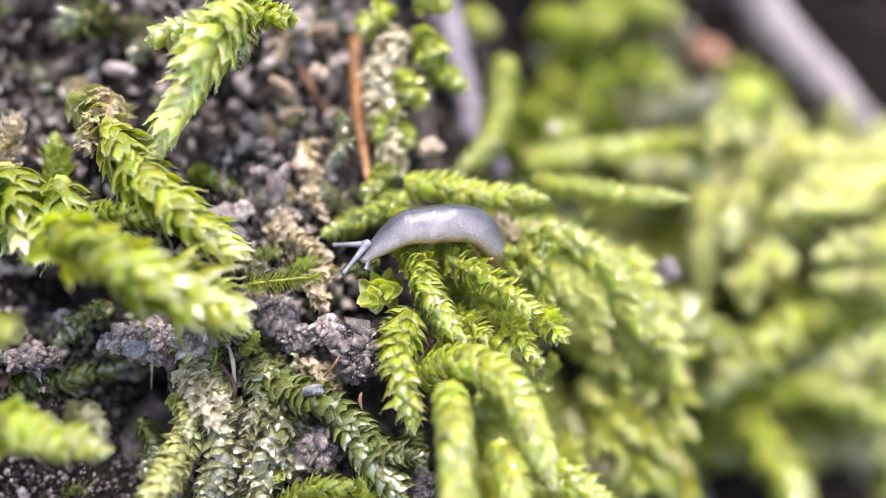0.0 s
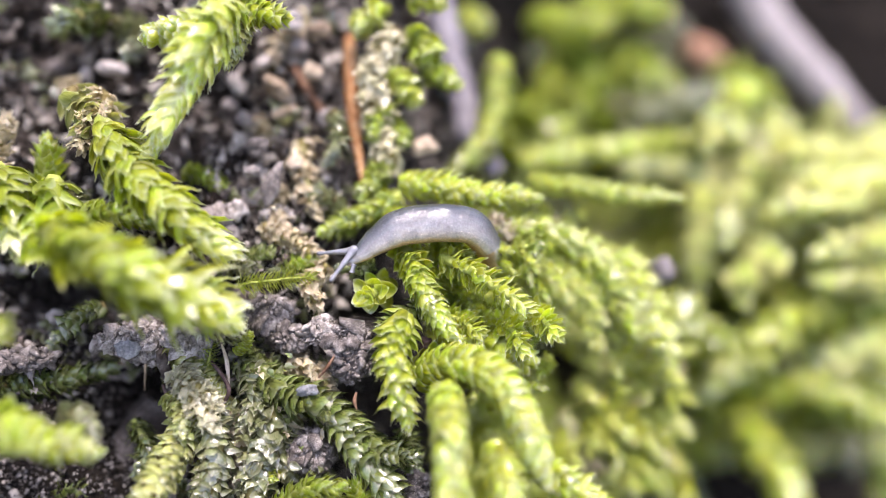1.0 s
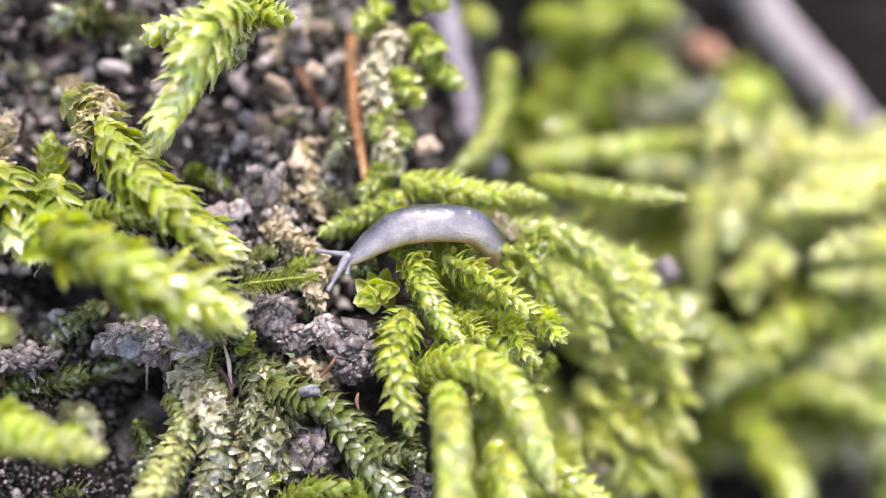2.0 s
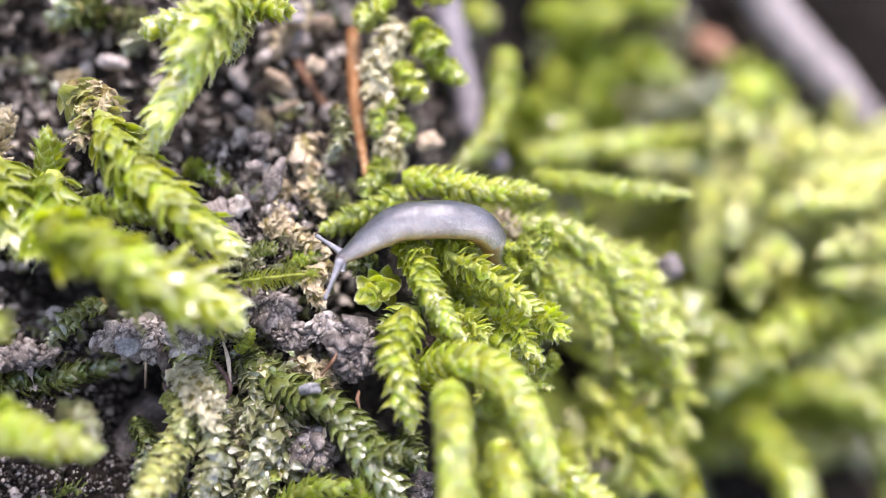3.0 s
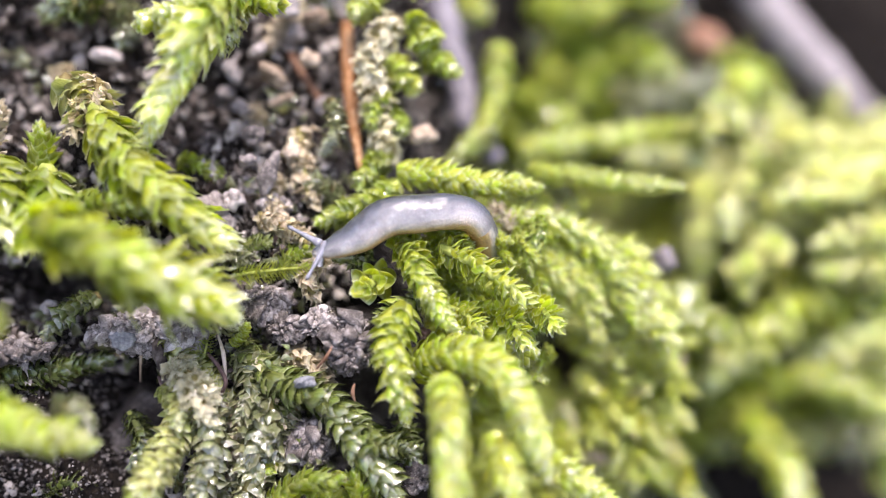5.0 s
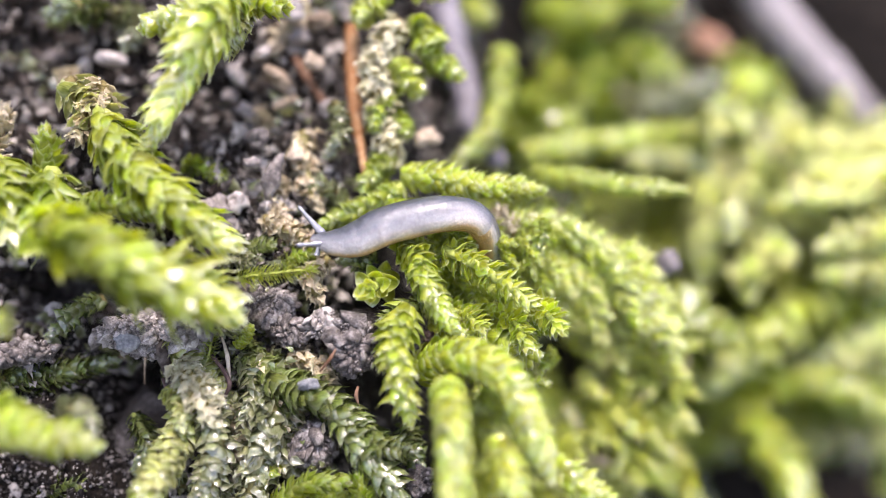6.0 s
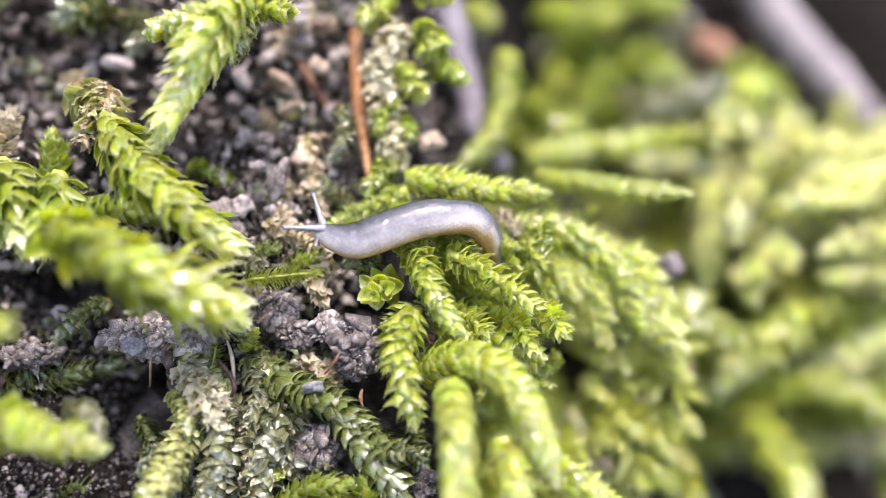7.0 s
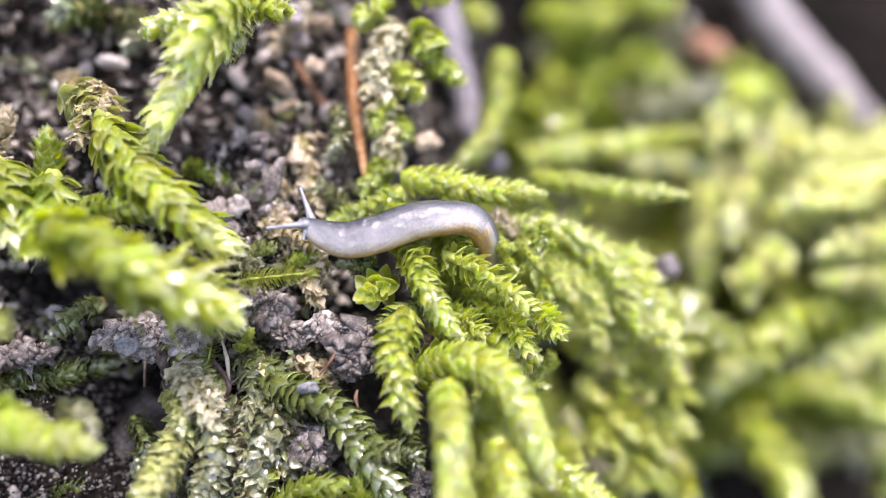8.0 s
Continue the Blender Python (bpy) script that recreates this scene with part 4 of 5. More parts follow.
moss_shoot([(-1.58, 15.8, -5.5), (-0.67, 15.62, -5), (0.21, 15.24, -4.8)], 1, BRIGHT, "round bright green moss bud behind a dead needle", form='broad')
moss_shoot([(-3.01, 7.56, -5.5), (-2.63, 7.28, -5), (-2.26, 6.75, -4.8)], 0.85, FRESH, "round bright green moss bud behind a dead needle", form='broad')
moss_shoot([(4.53, 13.71, -12.8), (4.02, 10, -11.35), (3.37, 7.49, -10.48), (1.4, 5.28, -9.9)], 1.27, BRIGHT, "smooth pale green moss shoot before a grey twig", form='broad')
moss_shoot([(5.96, 6.16, -12.8), (10.75, 6.97, -14.54), (15.66, 7.66, -15.7), (20.62, 8.23, -14.54)], 1.09, PALE, "pale moss shoot reaching to a rounded tip", wild=2.4, spread=36, form='broad')

# the mossy mound
moss_shoot([(3.08, 0.69, -3.4), (5.87, 1.05, -4.6), (9.01, 0.01, -5.6), (11.63, -2.29, -6.2), (13.49, -4.83, -6.4), (14.68, -7.0, -6.4)], 1.58, BRIGHT, "pale yellow-green moss shoot along the crest of a mound", form='long', tip=PALE, leaf=0.6, spread=22, taper=0, wild=1.4, single=False)
moss_shoot([(8.1, 0.11, -5.4), (10.51, -0.43, -6.0), (12.76, -0.96, -6.4)], 0.85, PALE, "pale plume-like moss side shoot on a mound", form='long', leaf=1.1, spread=34, wild=1.5, dense=0.9, tip=LIME)
moss_shoot([(9.19, -0.77, -5.6), (11.41, -1.68, -6.0), (13.6, -2.3, -6.4)], 0.85, PALE, "pale plume-like moss side shoot on a mound", form='long', leaf=1.1, spread=34, wild=1.5, dense=0.9, tip=LIME)
moss_shoot([(10.07, -1.84, -5.6), (12.13, -2.93, -6.0), (14.32, -3.68, -6.4)], 0.85, PALE, "pale plume-like moss side shoot on a mound", form='long', leaf=1.1, spread=34, wild=1.5, dense=0.9, tip=LIME)
moss_shoot([(10.84, -3.1, -5.8), (12.9, -4.2, -6.2), (14.82, -5.19, -6.4)], 0.85, PALE, "pale plume-like moss side shoot on a mound", form='long', leaf=1.1, spread=34, wild=1.5, dense=0.9, tip=LIME)
moss_shoot([(11.37, -4.16, -5.8), (13.26, -5.46, -6.2), (15.05, -6.5, -6.4)], 0.85, PALE, "pale plume-like moss side shoot on a mound", form='long', leaf=1.1, spread=34, wild=1.5, dense=0.9, tip=LIME)
moss_shoot([(4.1, -0.13, -4.2), (6.05, -1.28, -4.6), (8.06, -3.24, -5.2)], 1.18, PALE, "yellow-green moss shoot on the side of a mound", form='long', leaf=0.5, spread=34, wild=1.6, tip=LIME)
moss_shoot([(6.3, -0.42, -5.2), (8.83, -2.2, -5.6), (10.7, -4.72, -6.0)], 1.21, PALE, "yellow-green moss shoot on the side of a mound", form='long', leaf=0.5, spread=34, wild=1.6, tip=LIME)
moss_shoot([(7.29, -2.57, -6.0), (9.33, -4.22, -6.4), (10.68, -6.61, -6.8)], 1.23, PALE, "yellow-green moss shoot on the side of a mound", form='long', leaf=0.5, spread=34, wild=1.6, tip=LIME)
moss_shoot([(4.17, -1.47, -5.0), (5.99, -2.91, -5.6), (8.19, -4.72, -6.0)], 1.21, PALE, "yellow-green moss shoot on the side of a mound", form='long', leaf=0.5, spread=34, wild=1.6, tip=LIME)
moss_shoot([(8.19, -1.5, -6.0), (11.1, -3.3, -6.2), (13.0, -5.87, -6.6)], 1.22, PALE, "yellow-green moss shoot on the side of a mound", form='long', leaf=0.5, spread=34, wild=1.6, tip=LIME)
moss_shoot([(11.48, -6.76, -8.0), (13.82, -7.94, -8.4), (16.2, -9.03, -8.6)], 1.12, GOLD, "golden green moss shoot with a whitish tip low on a mound", form='long', leaf=0.55, spread=36, wild=1.6, tip=LIME)
moss_shoot([(10.56, -9.92, -9.0), (12.74, -12.1, -9.4), (15.26, -14.31, -9.8)], 1.14, GOLD, "golden green moss shoot with a whitish tip low on a mound", form='long', leaf=0.55, spread=36, wild=1.6, tip=LIME)
moss_shoot([(8.13, -6.02, -8.0), (11.23, -7.59, -8.6), (13.69, -10.0, -9.4)], 1.13, GOLD, "golden green moss shoot with a whitish tip low on a mound", form='long', leaf=0.55, spread=36, wild=1.6, tip=LIME)
moss_shoot([(8.37, -11.18, -9.6), (9.75, -13.92, -9.8), (10.76, -17.07, -10.0)], 0.85, CREAM, "bleached moss shoot in the shade of a mound", form='withered', leaf=0.9, spread=24, wild=2)
moss_shoot([(11.06, -14.37, -11.6), (13.19, -15.27, -10.5), (16.31, -16.83, -10.5), (19.02, -19.55, -11.6)], 1.4, FRESH, "mid-green moss shoot at the foot of a mound", form='pointed', tip=BRIGHT, leaf=0.7, spread=26)
moss_shoot([(13.23, -13.33, -14.3), (15.8, -14.31, -13.0), (17.69, -16.61, -12.5)], 1.42, GOLD, "golden green moss shoot at the foot of a mound", form='long', tip=BRIGHT, leaf=0.55, spread=26)

# big soft shoots beyond the mound
moss_shoot([(38.32, -2.64, -18.6), (32.22, -4.33, -17.15), (27.22, -5.31, -15.7), (23.36, -7.66, -15.7), (20.62, -10.9, -17.15)], 2.18, PALE, "long pale moss shoot far down the bank", wild=1.8, spread=32, form='broad', tip=LIME)
moss_shoot([(22.65, -12.49, -18.6), (23.9, -14.4, -17.15), (25.29, -17.07, -15.7), (27.22, -20.93, -15.7)], 2.09, BRIGHT, "thick yellow-green moss shoot far down the bank", wild=1.8, spread=32, form='pointed', tip=PALE)
# the palest of these shoots carry sunlight in their leaf colour
moss_shoot([(22.02, 5.19, -21.5), (20.64, 1.84, -18.6), (20.05, -2.8, -17.15)], 1.53, SUNLIT_YELLOW, "pale hanging moss shoot far down the bank", wild=1.8, spread=32, form='broad', tip=LIME)
moss_shoot([(25.99, 0.51, -21.5), (25.34, -1.3, -18.6), (23.69, -2.8, -17.15)], 1.62, SUNLIT_YELLOW, "pale green moss bud far down the bank", wild=1.8, spread=32, form='broad', tip=LIME)
moss_shoot([(24.12, 1.92, -21.5), (25.9, 0.5, -20.05), (26.33, -0.63, -18.6)], 1.56, SUNLIT_YELLOW, "pale round moss bud far down the bank", wild=1.8, spread=32, form='broad', tip=LIME)
moss_shoot([(40.02, 7.06, -21.5), (35.05, 6.45, -20.05), (30.48, 6.91, -20.05), (27.4, 7.99, -21.5)], 2.13, SUNLIT_YELLOW, "pale yellow-green moss shoot far down the bank", wild=1.8, spread=32, form='broad', tip=LIME)
moss_shoot([(40.02, 1.92, -21.5), (34.6, 2.56, -20.05), (30.93, 3.25, -20.05), (28.33, 3.79, -21.5)], 2.41, SUNLIT_YELLOW, "stout pale moss shoot far down the bank", wild=1.8, spread=32, form='broad', tip=LIME)
moss_shoot([(41.71, -1.9, -24.4), (36.84, -1.41, -24.4), (31.97, -0.44, -24.4), (29.14, 1.04, -25.85)], 2.45, SUNLIT_YELLOW, "bright yellow-green moss shoot far down the bank", wild=1.8, spread=32, form='broad', tip=LIME)
moss_shoot([(23.1, -11.15, -18.6), (26.85, -10.85, -16.86), (31.21, -11.51, -16.86), (35.56, -13.9, -16.86)], 1.58, BRIGHT, "yellow-green moss shoot over a dark gap far down the bank", wild=1.8, spread=32, form='pointed', tip=PALE)
moss_shoot([(38.32, -8.01, -18.6), (34.13, -7.65, -17.44), (31.05, -8.31, -17.44), (28.67, -9.5, -18.02)], 2.21, SUNLIT_YELLOW, "stout pale moss shoot far down the bank", wild=1.8, spread=32, form='broad', tip=LIME)
moss_shoot([(32.25, -14.65, -27.3), (34.6, -14.62, -25.85), (38.58, -16.36, -25.85)], 1.7, FRESH, "green moss shoot in half shade far down the bank", wild=1.8, spread=32, form='pointed', tip=BRIGHT)
moss_shoot([(36.28, -14.91, -21.5), (37.68, -18.65, -21.5), (38.15, -22.86, -21.5)], 1.87, FRESH, "green moss shoot in half shade far down the bank", wild=1.8, spread=32, form='pointed', tip=BRIGHT)
moss_shoot([(13.52, 6.03, -15.7), (16.95, 6.25, -15.7), (19.51, 5.61, -15.7)], 1.28, CREAM, "cream-coloured moss shoot far down the bank", wild=1.8, spread=32, form='pointed', tip=CREAM)
moss_shoot([(24.66, 5.41, -24.4), (26.12, 3.46, -24.4), (26.12, 1.02, -24.4)], 1.66, CREAM, "cream-coloured moss shoot far down the bank", wild=1.8, spread=32, form='pointed', tip=CREAM)
moss_shoot([(39.76, 6.87, -24.4), (39.28, 8.82, -24.4), (38.3, 10.28, -24.4)], 1.95, SUNLIT_YELLOW, "yellow-green moss shoot far down the bank", wild=1.8, spread=32, form='broad', tip=LIME)
moss_shoot([(19.15, 8.02, -14.54), (19.82, 8.49, -13.38), (20.23, 9.73, -13.38)], 1.24, SUNLIT_YELLOW, "whitish round moss bud far down the bank", wild=1.8, spread=32, form='broad', tip=LIME)
moss_shoot([(27.09, 7.96, -17.44), (26.63, 8.98, -16.86), (26.19, 9.85, -16.86)], 1.49, SUNLIT_YELLOW, "whitish round moss bud far down the bank", wild=1.8, spread=32, form='broad', tip=LIME)
moss_shoot([(29.78, 4.75, -15.7), (27.55, 4.03, -14.54), (25.87, 2.98, -14.54)], 1.52, SUNLIT_YELLOW, "whitish moss bud far down the bank", wild=1.8, spread=32, form='broad', tip=LIME)
moss_shoot([(16.98, -3.22, -12.8), (18.2, -5.67, -12.8), (20.65, -7.31, -12.8)], 1.63, FRESH, "green moss shoot in half shade far down the bank", wild=1.8, spread=32, form='pointed', tip=BRIGHT)
moss_shoot([(7.29, 18.75, -21.5), (10.34, 18.12, -20.05), (13.77, 18.35, -20.05)], 1.57, BRIGHT, "bright green moss shoot far down the bank", wild=1.8, spread=32, form='pointed', tip=PALE)
moss_shoot([(11.5, 20.62, -21.5), (15.24, 20.15, -21.5), (18.51, 19.21, -21.5)], 1.87, BRIGHT, "bright green moss shoot far down the bank", wild=1.8, spread=32, form='pointed', tip=PALE)
moss_shoot([(10.53, 17.59, -24.4), (12.7, 14.85, -22.95), (11.5, 11.73, -21.5)], 2.1, FRESH, "green moss shoot far down the bank", wild=1.8, spread=32, form='pointed', tip=BRIGHT)
moss_shoot([(14.91, 17.1, -24.4), (16.52, 14.85, -22.95), (19.38, 13.89, -22.95)], 2.21, FRESH, "green moss shoot far down the bank", wild=1.8, spread=32, form='pointed', tip=BRIGHT)
moss_shoot([(6.09, 11.24, -18.6), (7.71, 9.68, -17.15), (9.89, 8.8, -17.15)], 1.68, FRESH, "green moss shoot far down the bank", wild=1.8, spread=32, form='pointed', tip=BRIGHT)
moss_shoot([(2.06, 18.4, -18.6), (2.89, 17.34, -17.15), (3.77, 17.12, -17.15)], 1.15, LIME, "pale moss bud far down the bank", wild=1.8, spread=32, form='broad', tip=PALE)
moss_shoot([(15.71, 11.27, -21.5), (19.45, 11.27, -21.5), (23.2, 12.94, -22.95)], 1.79, OLIVE, "olive moss shoot far down the bank", wild=1.8, spread=32, form='pointed', tip=OLIVE)
moss_shoot([(24.16, 15.46, -25.85), (27.09, 13.69, -24.4), (29.53, 10.77, -24.4)], 1.96, FRESH, "yellow-green moss shoot far down the bank", wild=1.8, spread=32, form='pointed', tip=BRIGHT)
moss_shoot([(35.73, 4.42, -17.15), (32.22, 4.79, -16.28), (28.76, 4.79, -16.28)], 1.91, SUNLIT_YELLOW, "stout lime-green moss shoot far down the bank", wild=1.8, spread=32, form='broad', tip=LIME)
moss_shoot([(36.53, 6.76, -18.6), (32.81, 6.86, -17.44), (30.61, 6.42, -17.44)], 1.68, SUNLIT_YELLOW, "stout lime-green moss shoot far down the bank", wild=1.8, spread=32, form='broad', tip=LIME)
moss_shoot([(28.47, 8.55, -18.6), (26.21, 6.86, -17.44), (24.01, 6.2, -17.44)], 1.59, SUNLIT_YELLOW, "pale lime-green moss shoot far down the bank", wild=1.8, spread=32, form='broad', tip=LIME)
moss_shoot([(31.16, 0.49, -18.6), (28.22, 1.82, -18.02), (26, 2.71, -18.02)], 1.78, SUNLIT_YELLOW, "pale lime-green moss shoot far down the bank", wild=1.8, spread=32, form='broad', tip=LIME)
moss_shoot([(35.89, 0.04, -17.44), (32.95, 0.04, -16.86), (30.33, -1.26, -16.86)], 1.75, SUNLIT_YELLOW, "stout lime-green moss shoot far down the bank", wild=1.8, spread=32, form='broad', tip=LIME)
moss_shoot([(36.77, -8.75, -17.44), (33.82, -7.8, -16.86), (31.21, -6.93, -16.86)], 1.84, SUNLIT_YELLOW, "stout lime-green moss shoot far down the bank", wild=1.8, spread=32, form='broad', tip=LIME)
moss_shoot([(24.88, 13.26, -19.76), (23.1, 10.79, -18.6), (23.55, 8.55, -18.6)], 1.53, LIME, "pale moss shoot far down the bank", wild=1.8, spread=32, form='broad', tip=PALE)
moss_shoot([(33.95, 3.79, -13.96), (30.04, 3.63, -12.8), (26.77, 2.73, -12.8)], 1.64, SUNLIT_YELLOW, "stout lime-green moss shoot far down the bank", wild=1.8, spread=32, form='broad', tip=LIME)
moss_shoot([(34.37, 0.87, -13.96), (30.85, 0.65, -12.8), (28.06, -0.25, -13.38)], 1.57, SUNLIT_YELLOW, "stout lime-green moss shoot far down the bank", wild=1.8, spread=32, form='broad', tip=LIME)
moss_shoot([(34.27, -3.32, -14.54), (31.15, -2.43, -13.38), (27.92, -2.45, -13.96)], 1.41, SUNLIT_YELLOW, "stout lime-green moss shoot far down the bank", wild=1.8, spread=32, form='broad', tip=LIME)
moss_shoot([(22.93, 4.66, -14.54), (21.26, 2.93, -13.38), (21.05, 0.46, -13.96)], 1.16, SUNLIT_YELLOW, "pale lime-green moss shoot far down the bank", wild=1.8, spread=32, form='broad', tip=LIME)
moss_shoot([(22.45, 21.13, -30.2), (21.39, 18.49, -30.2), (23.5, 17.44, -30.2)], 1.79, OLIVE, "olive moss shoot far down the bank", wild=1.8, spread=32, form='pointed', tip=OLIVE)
moss_shoot([(21.97, -2.94, -13.5), (22.04, -2.41, -12.6), (22.06, -1.67, -12.0)], 1.35, SUNLIT_YELLOW, "pale round moss bud at the edge of a dark gap", wild=1.5, spread=26, form='broad', tip=LIME)
moss_shoot([(23.49, -1.71, -13.5), (23.65, -1.05, -12.8), (23.89, -0.32, -12.4)], 1.35, SUNLIT_YELLOW, "pale round moss bud at the edge of a dark gap", wild=1.5, spread=26, form='broad', tip=LIME)


def moss_carpet():
    """Shoots that fill the hollows beyond the mound, low and in shade."""
    rng = np.random.default_rng(21)
    deep, under = [], []
    for _ in range(420):
        u, v = rng.uniform(3.5, 42), rng.uniform(-25, 19)
        if (u < 11 and v > 11) or (u > 24 and v < -18) or (u > 22 and v > 12) or (14.5 < u < 26 and -4.5 < v < 4) or (8 < u < 15 and -14 < v < -7):
            continue
        w = soil_at(u, v) + rng.uniform(0.8, 5.0)
        a = radians(rng.choice([-35, 0, -70, 200]) + rng.normal() * 30)
        step = np.array([math.cos(a), math.sin(a), 0.1]) * rng.uniform(2.2, 3.4)
        p = np.array([u, v, w])
        # dark leaves put the shade of the hollows into the colour
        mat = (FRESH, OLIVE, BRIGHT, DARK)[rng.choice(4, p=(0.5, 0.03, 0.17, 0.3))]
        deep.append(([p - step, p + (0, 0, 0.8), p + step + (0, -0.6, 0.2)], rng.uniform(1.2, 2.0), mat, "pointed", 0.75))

    for _ in range(330):
        u, v = rng.uniform(0, 17), rng.uniform(-17, 2)
        if noise.noise(Vector((u * 0.42, v * 0.42, 2.0))) > 0.16 or (4.5 < u < 9.5 and -11 < v < -6.5) or (u > 10 and v > -3.5):
            continue
        w = -6.2 - 0.2 * max(0, u) + rng.normal() * 0.8
        a = radians(-48 + rng.normal() * 60)
        step = np.array([math.cos(a), math.sin(a), 0.3 * rng.normal()]) * rng.uniform(0.6, 1.3)
        p = np.array([u, v, w])
        mat = (GOLD, PALE, LIME, STRAW)[rng.choice(4, p=(0.2, 0.4, 0.35, 0.05))]
        under.append(([p - step - (0, 0, 1.0), p, p + step], rng.uniform(0.4, 0.75), mat, "star" if rng.random() < 0.6 else "long", 0.7))
    close = []
    for _ in range(95):
        u, v = rng.uniform(-3.2, 6.5), rng.uniform(-8.5, 2.2)
        if u < -1.0 - 0.1 * v and v < -3:
            continue
        a = radians(-55 + rng.normal() * 55)
        step = np.array([math.cos(a), math.sin(a), 0.25 * rng.normal()]) * rng.uniform(0.6, 1.2)
        p = np.array([u, v, rng.uniform(-3.4, -1.9)])
        mat = (PALE, BRIGHT, FRESH, OLIVE)[rng.choice(4, p=(0.3, 0.4, 0.22, 0.08))]
        close.append(([p - step - (0, 0, 0.8), p, p + step], rng.uniform(0.42, 0.7), mat, "star" if rng.random() < 0.6 else "pointed", 0.8))
    moss_mass("moss_tuft", close, "tangle of small green moss tips under the slug")
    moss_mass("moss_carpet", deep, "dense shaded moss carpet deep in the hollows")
    moss_mass("moss_undergrowth", under, "tangled moss in the shade below the mound")


def far_shoots():
    """Loose young shoots of the far slope, leaning every way."""
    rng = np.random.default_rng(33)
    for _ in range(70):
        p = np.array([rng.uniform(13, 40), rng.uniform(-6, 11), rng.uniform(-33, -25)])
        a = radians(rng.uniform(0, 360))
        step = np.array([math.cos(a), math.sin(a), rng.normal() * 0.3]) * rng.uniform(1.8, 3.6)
        # half of them in the leaf colour brightened to look sunlit
        mat = (SUNLIT_YELLOW, LIME, BRIGHT)[rng.choice(3, p=(0.5, 0.3, 0.2))]
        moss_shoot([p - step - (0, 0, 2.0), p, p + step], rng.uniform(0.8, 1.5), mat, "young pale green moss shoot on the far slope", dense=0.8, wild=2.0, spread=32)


moss_carpet()
far_shoots()

moss_shoot([(-14.76, -6.74, -0.2), (-13.39, -7.59, 0.8), (-12.14, -8.72, 0.8)], 0.72, IVORY, "ivory withered moss leaves beside soil crumbs", form='withered', wild=2.4, spread=32)
moss_shoot([(-15.34, -8.33, -0.2), (-14.29, -9.13, 0.9), (-13.96, -10.25, 1.2)], 0.7, CREAM, "pale moss shoot with small cupped leaves beside soil crumbs", form='broad', leaf=0.8, wild=1.8, spread=26)

# needles, twigs, stones
stalk("pine_needle", [(-5.71, 13.73, -6.6), (-5.58, 11.43, -6.3), (-5.35, 8.84, -5.8), (-5.04, 6.63, -5.2), (-4.74, 4.81, -4.6), (-4.57, 3.39, -4.2)], [0.36, 0.48, 0.52, 0.44, 0.27, 0.12], NEEDLE, "orange-brown dead conifer needle leaning on bleached moss", "needle")
stalk("pine_needle", [(-9.29, 11.74, -6.6), (-8.16, 9.88, -6.4), (-6.68, 7.84, -6.2)], [0.29, 0.29, 0.22], BARK, "short reddish broken needle lying on soil", "needle")
stalk("twig", [(-0.37, 19.29, -13), (0.65, 15.09, -12.6), (1.66, 10.99, -12.4), (2.46, 7.69, -12), (4.27, 5.27, -12)], [1.22, 1.09, 1.01, 0.89, 0.73], GREY_TWIG, "thin grey weathered twig stuck in moss", "twig", rough=0.1)
stalk("twig", [(27.94, 24.89, -30.0), (31.36, 19.64, -29.8), (34.83, 15.41, -29.4), (39.31, 9.94, -29.0)], [1.9, 1.95, 1.9, 1.7], TWIG, "thick pale grey weathered twig in a hollow", "twig", sides=14, rough=0.06)
stalk("rootlet", [(-12.96, -6.46, -0.6), (-12.21, -7.22, -0.2), (-11.8, -7.99, 0), (-12.14, -8.75, -0.3)], [0.1, 0.11, 0.13, 0.1], ROOT, "dark curled rootlet on the soil", "root")
stalk("rootlet", [(-15.79, -7.8, -0.8), (-15.27, -8.7, -0.4), (-14.88, -9.86, -0.5)], [0.1, 0.16, 0.1], ROOT, "dark brown rotten fibre on the soil", "root")
stalk("straw", [(-16.67, -4.88, -1), (-16.7, -6.3, -0.6), (-16.87, -8.14, -0.9)], [0.05, 0.09, 0.05], TAN, "thin upright tan straw fibre", "fibre")
stalk("straw", [(-19.54, -5.23, -1.2), (-18.31, -5.37, -1), (-17.17, -5.49, -1.2)], [0.1, 0.1, 0.07], LITTER, "thin tan straw fibre on crumbs", "fibre")
stalk("straw", [(-12.46, -5.35, -0.8), (-12.03, -6.44, -0.4), (-11.93, -7.91, -0.5)], [0.05, 0.13, 0.08], TAN, "broken cream straw splinter on the soil", "fibre")
stalk("bark_splinter", [(-6.65, -7.19, 0.6), (-6.1, -6.51, 0.9), (-5.75, -5.91, 0.7)], [0.06, 0.1, 0.05], BARK, "reddish brown bark splinter on a clod", "splinter")
stalk("bark_splinter", [(-4.61, -8.1, 0.1), (-4.7, -8.59, 0.2), (-4.58, -9.06, 0.1)], [0.07, 0.12, 0.05], BARK, "orange-brown bark flake below a clod", "splinter")
stalk("dead_leaf", [(-16.11, -5.22, -0.9), (-15.62, -6.43, -0.3), (-15.24, -7.73, -0.4), (-14.96, -8.93, -0.8)], [0.12, 0.34, 0.30, 0.1], LITTER, "brown rotten leaf scrap curled on the soil", "leaf", sides=9, rough=0.18)
stalk("rotten_wood", [(-16.98, -9.58, -5.2), (-18.26, -12.01, -5.0), (-19.84, -14.77, -4.8), (-21.43, -17.58, -4.8)], [1.5, 2.1, 2.3, 2.2], ROTTEN, "dark brown rotten wood fragment in a hollow of the soil", "wood", sides=26, rough=0.05)
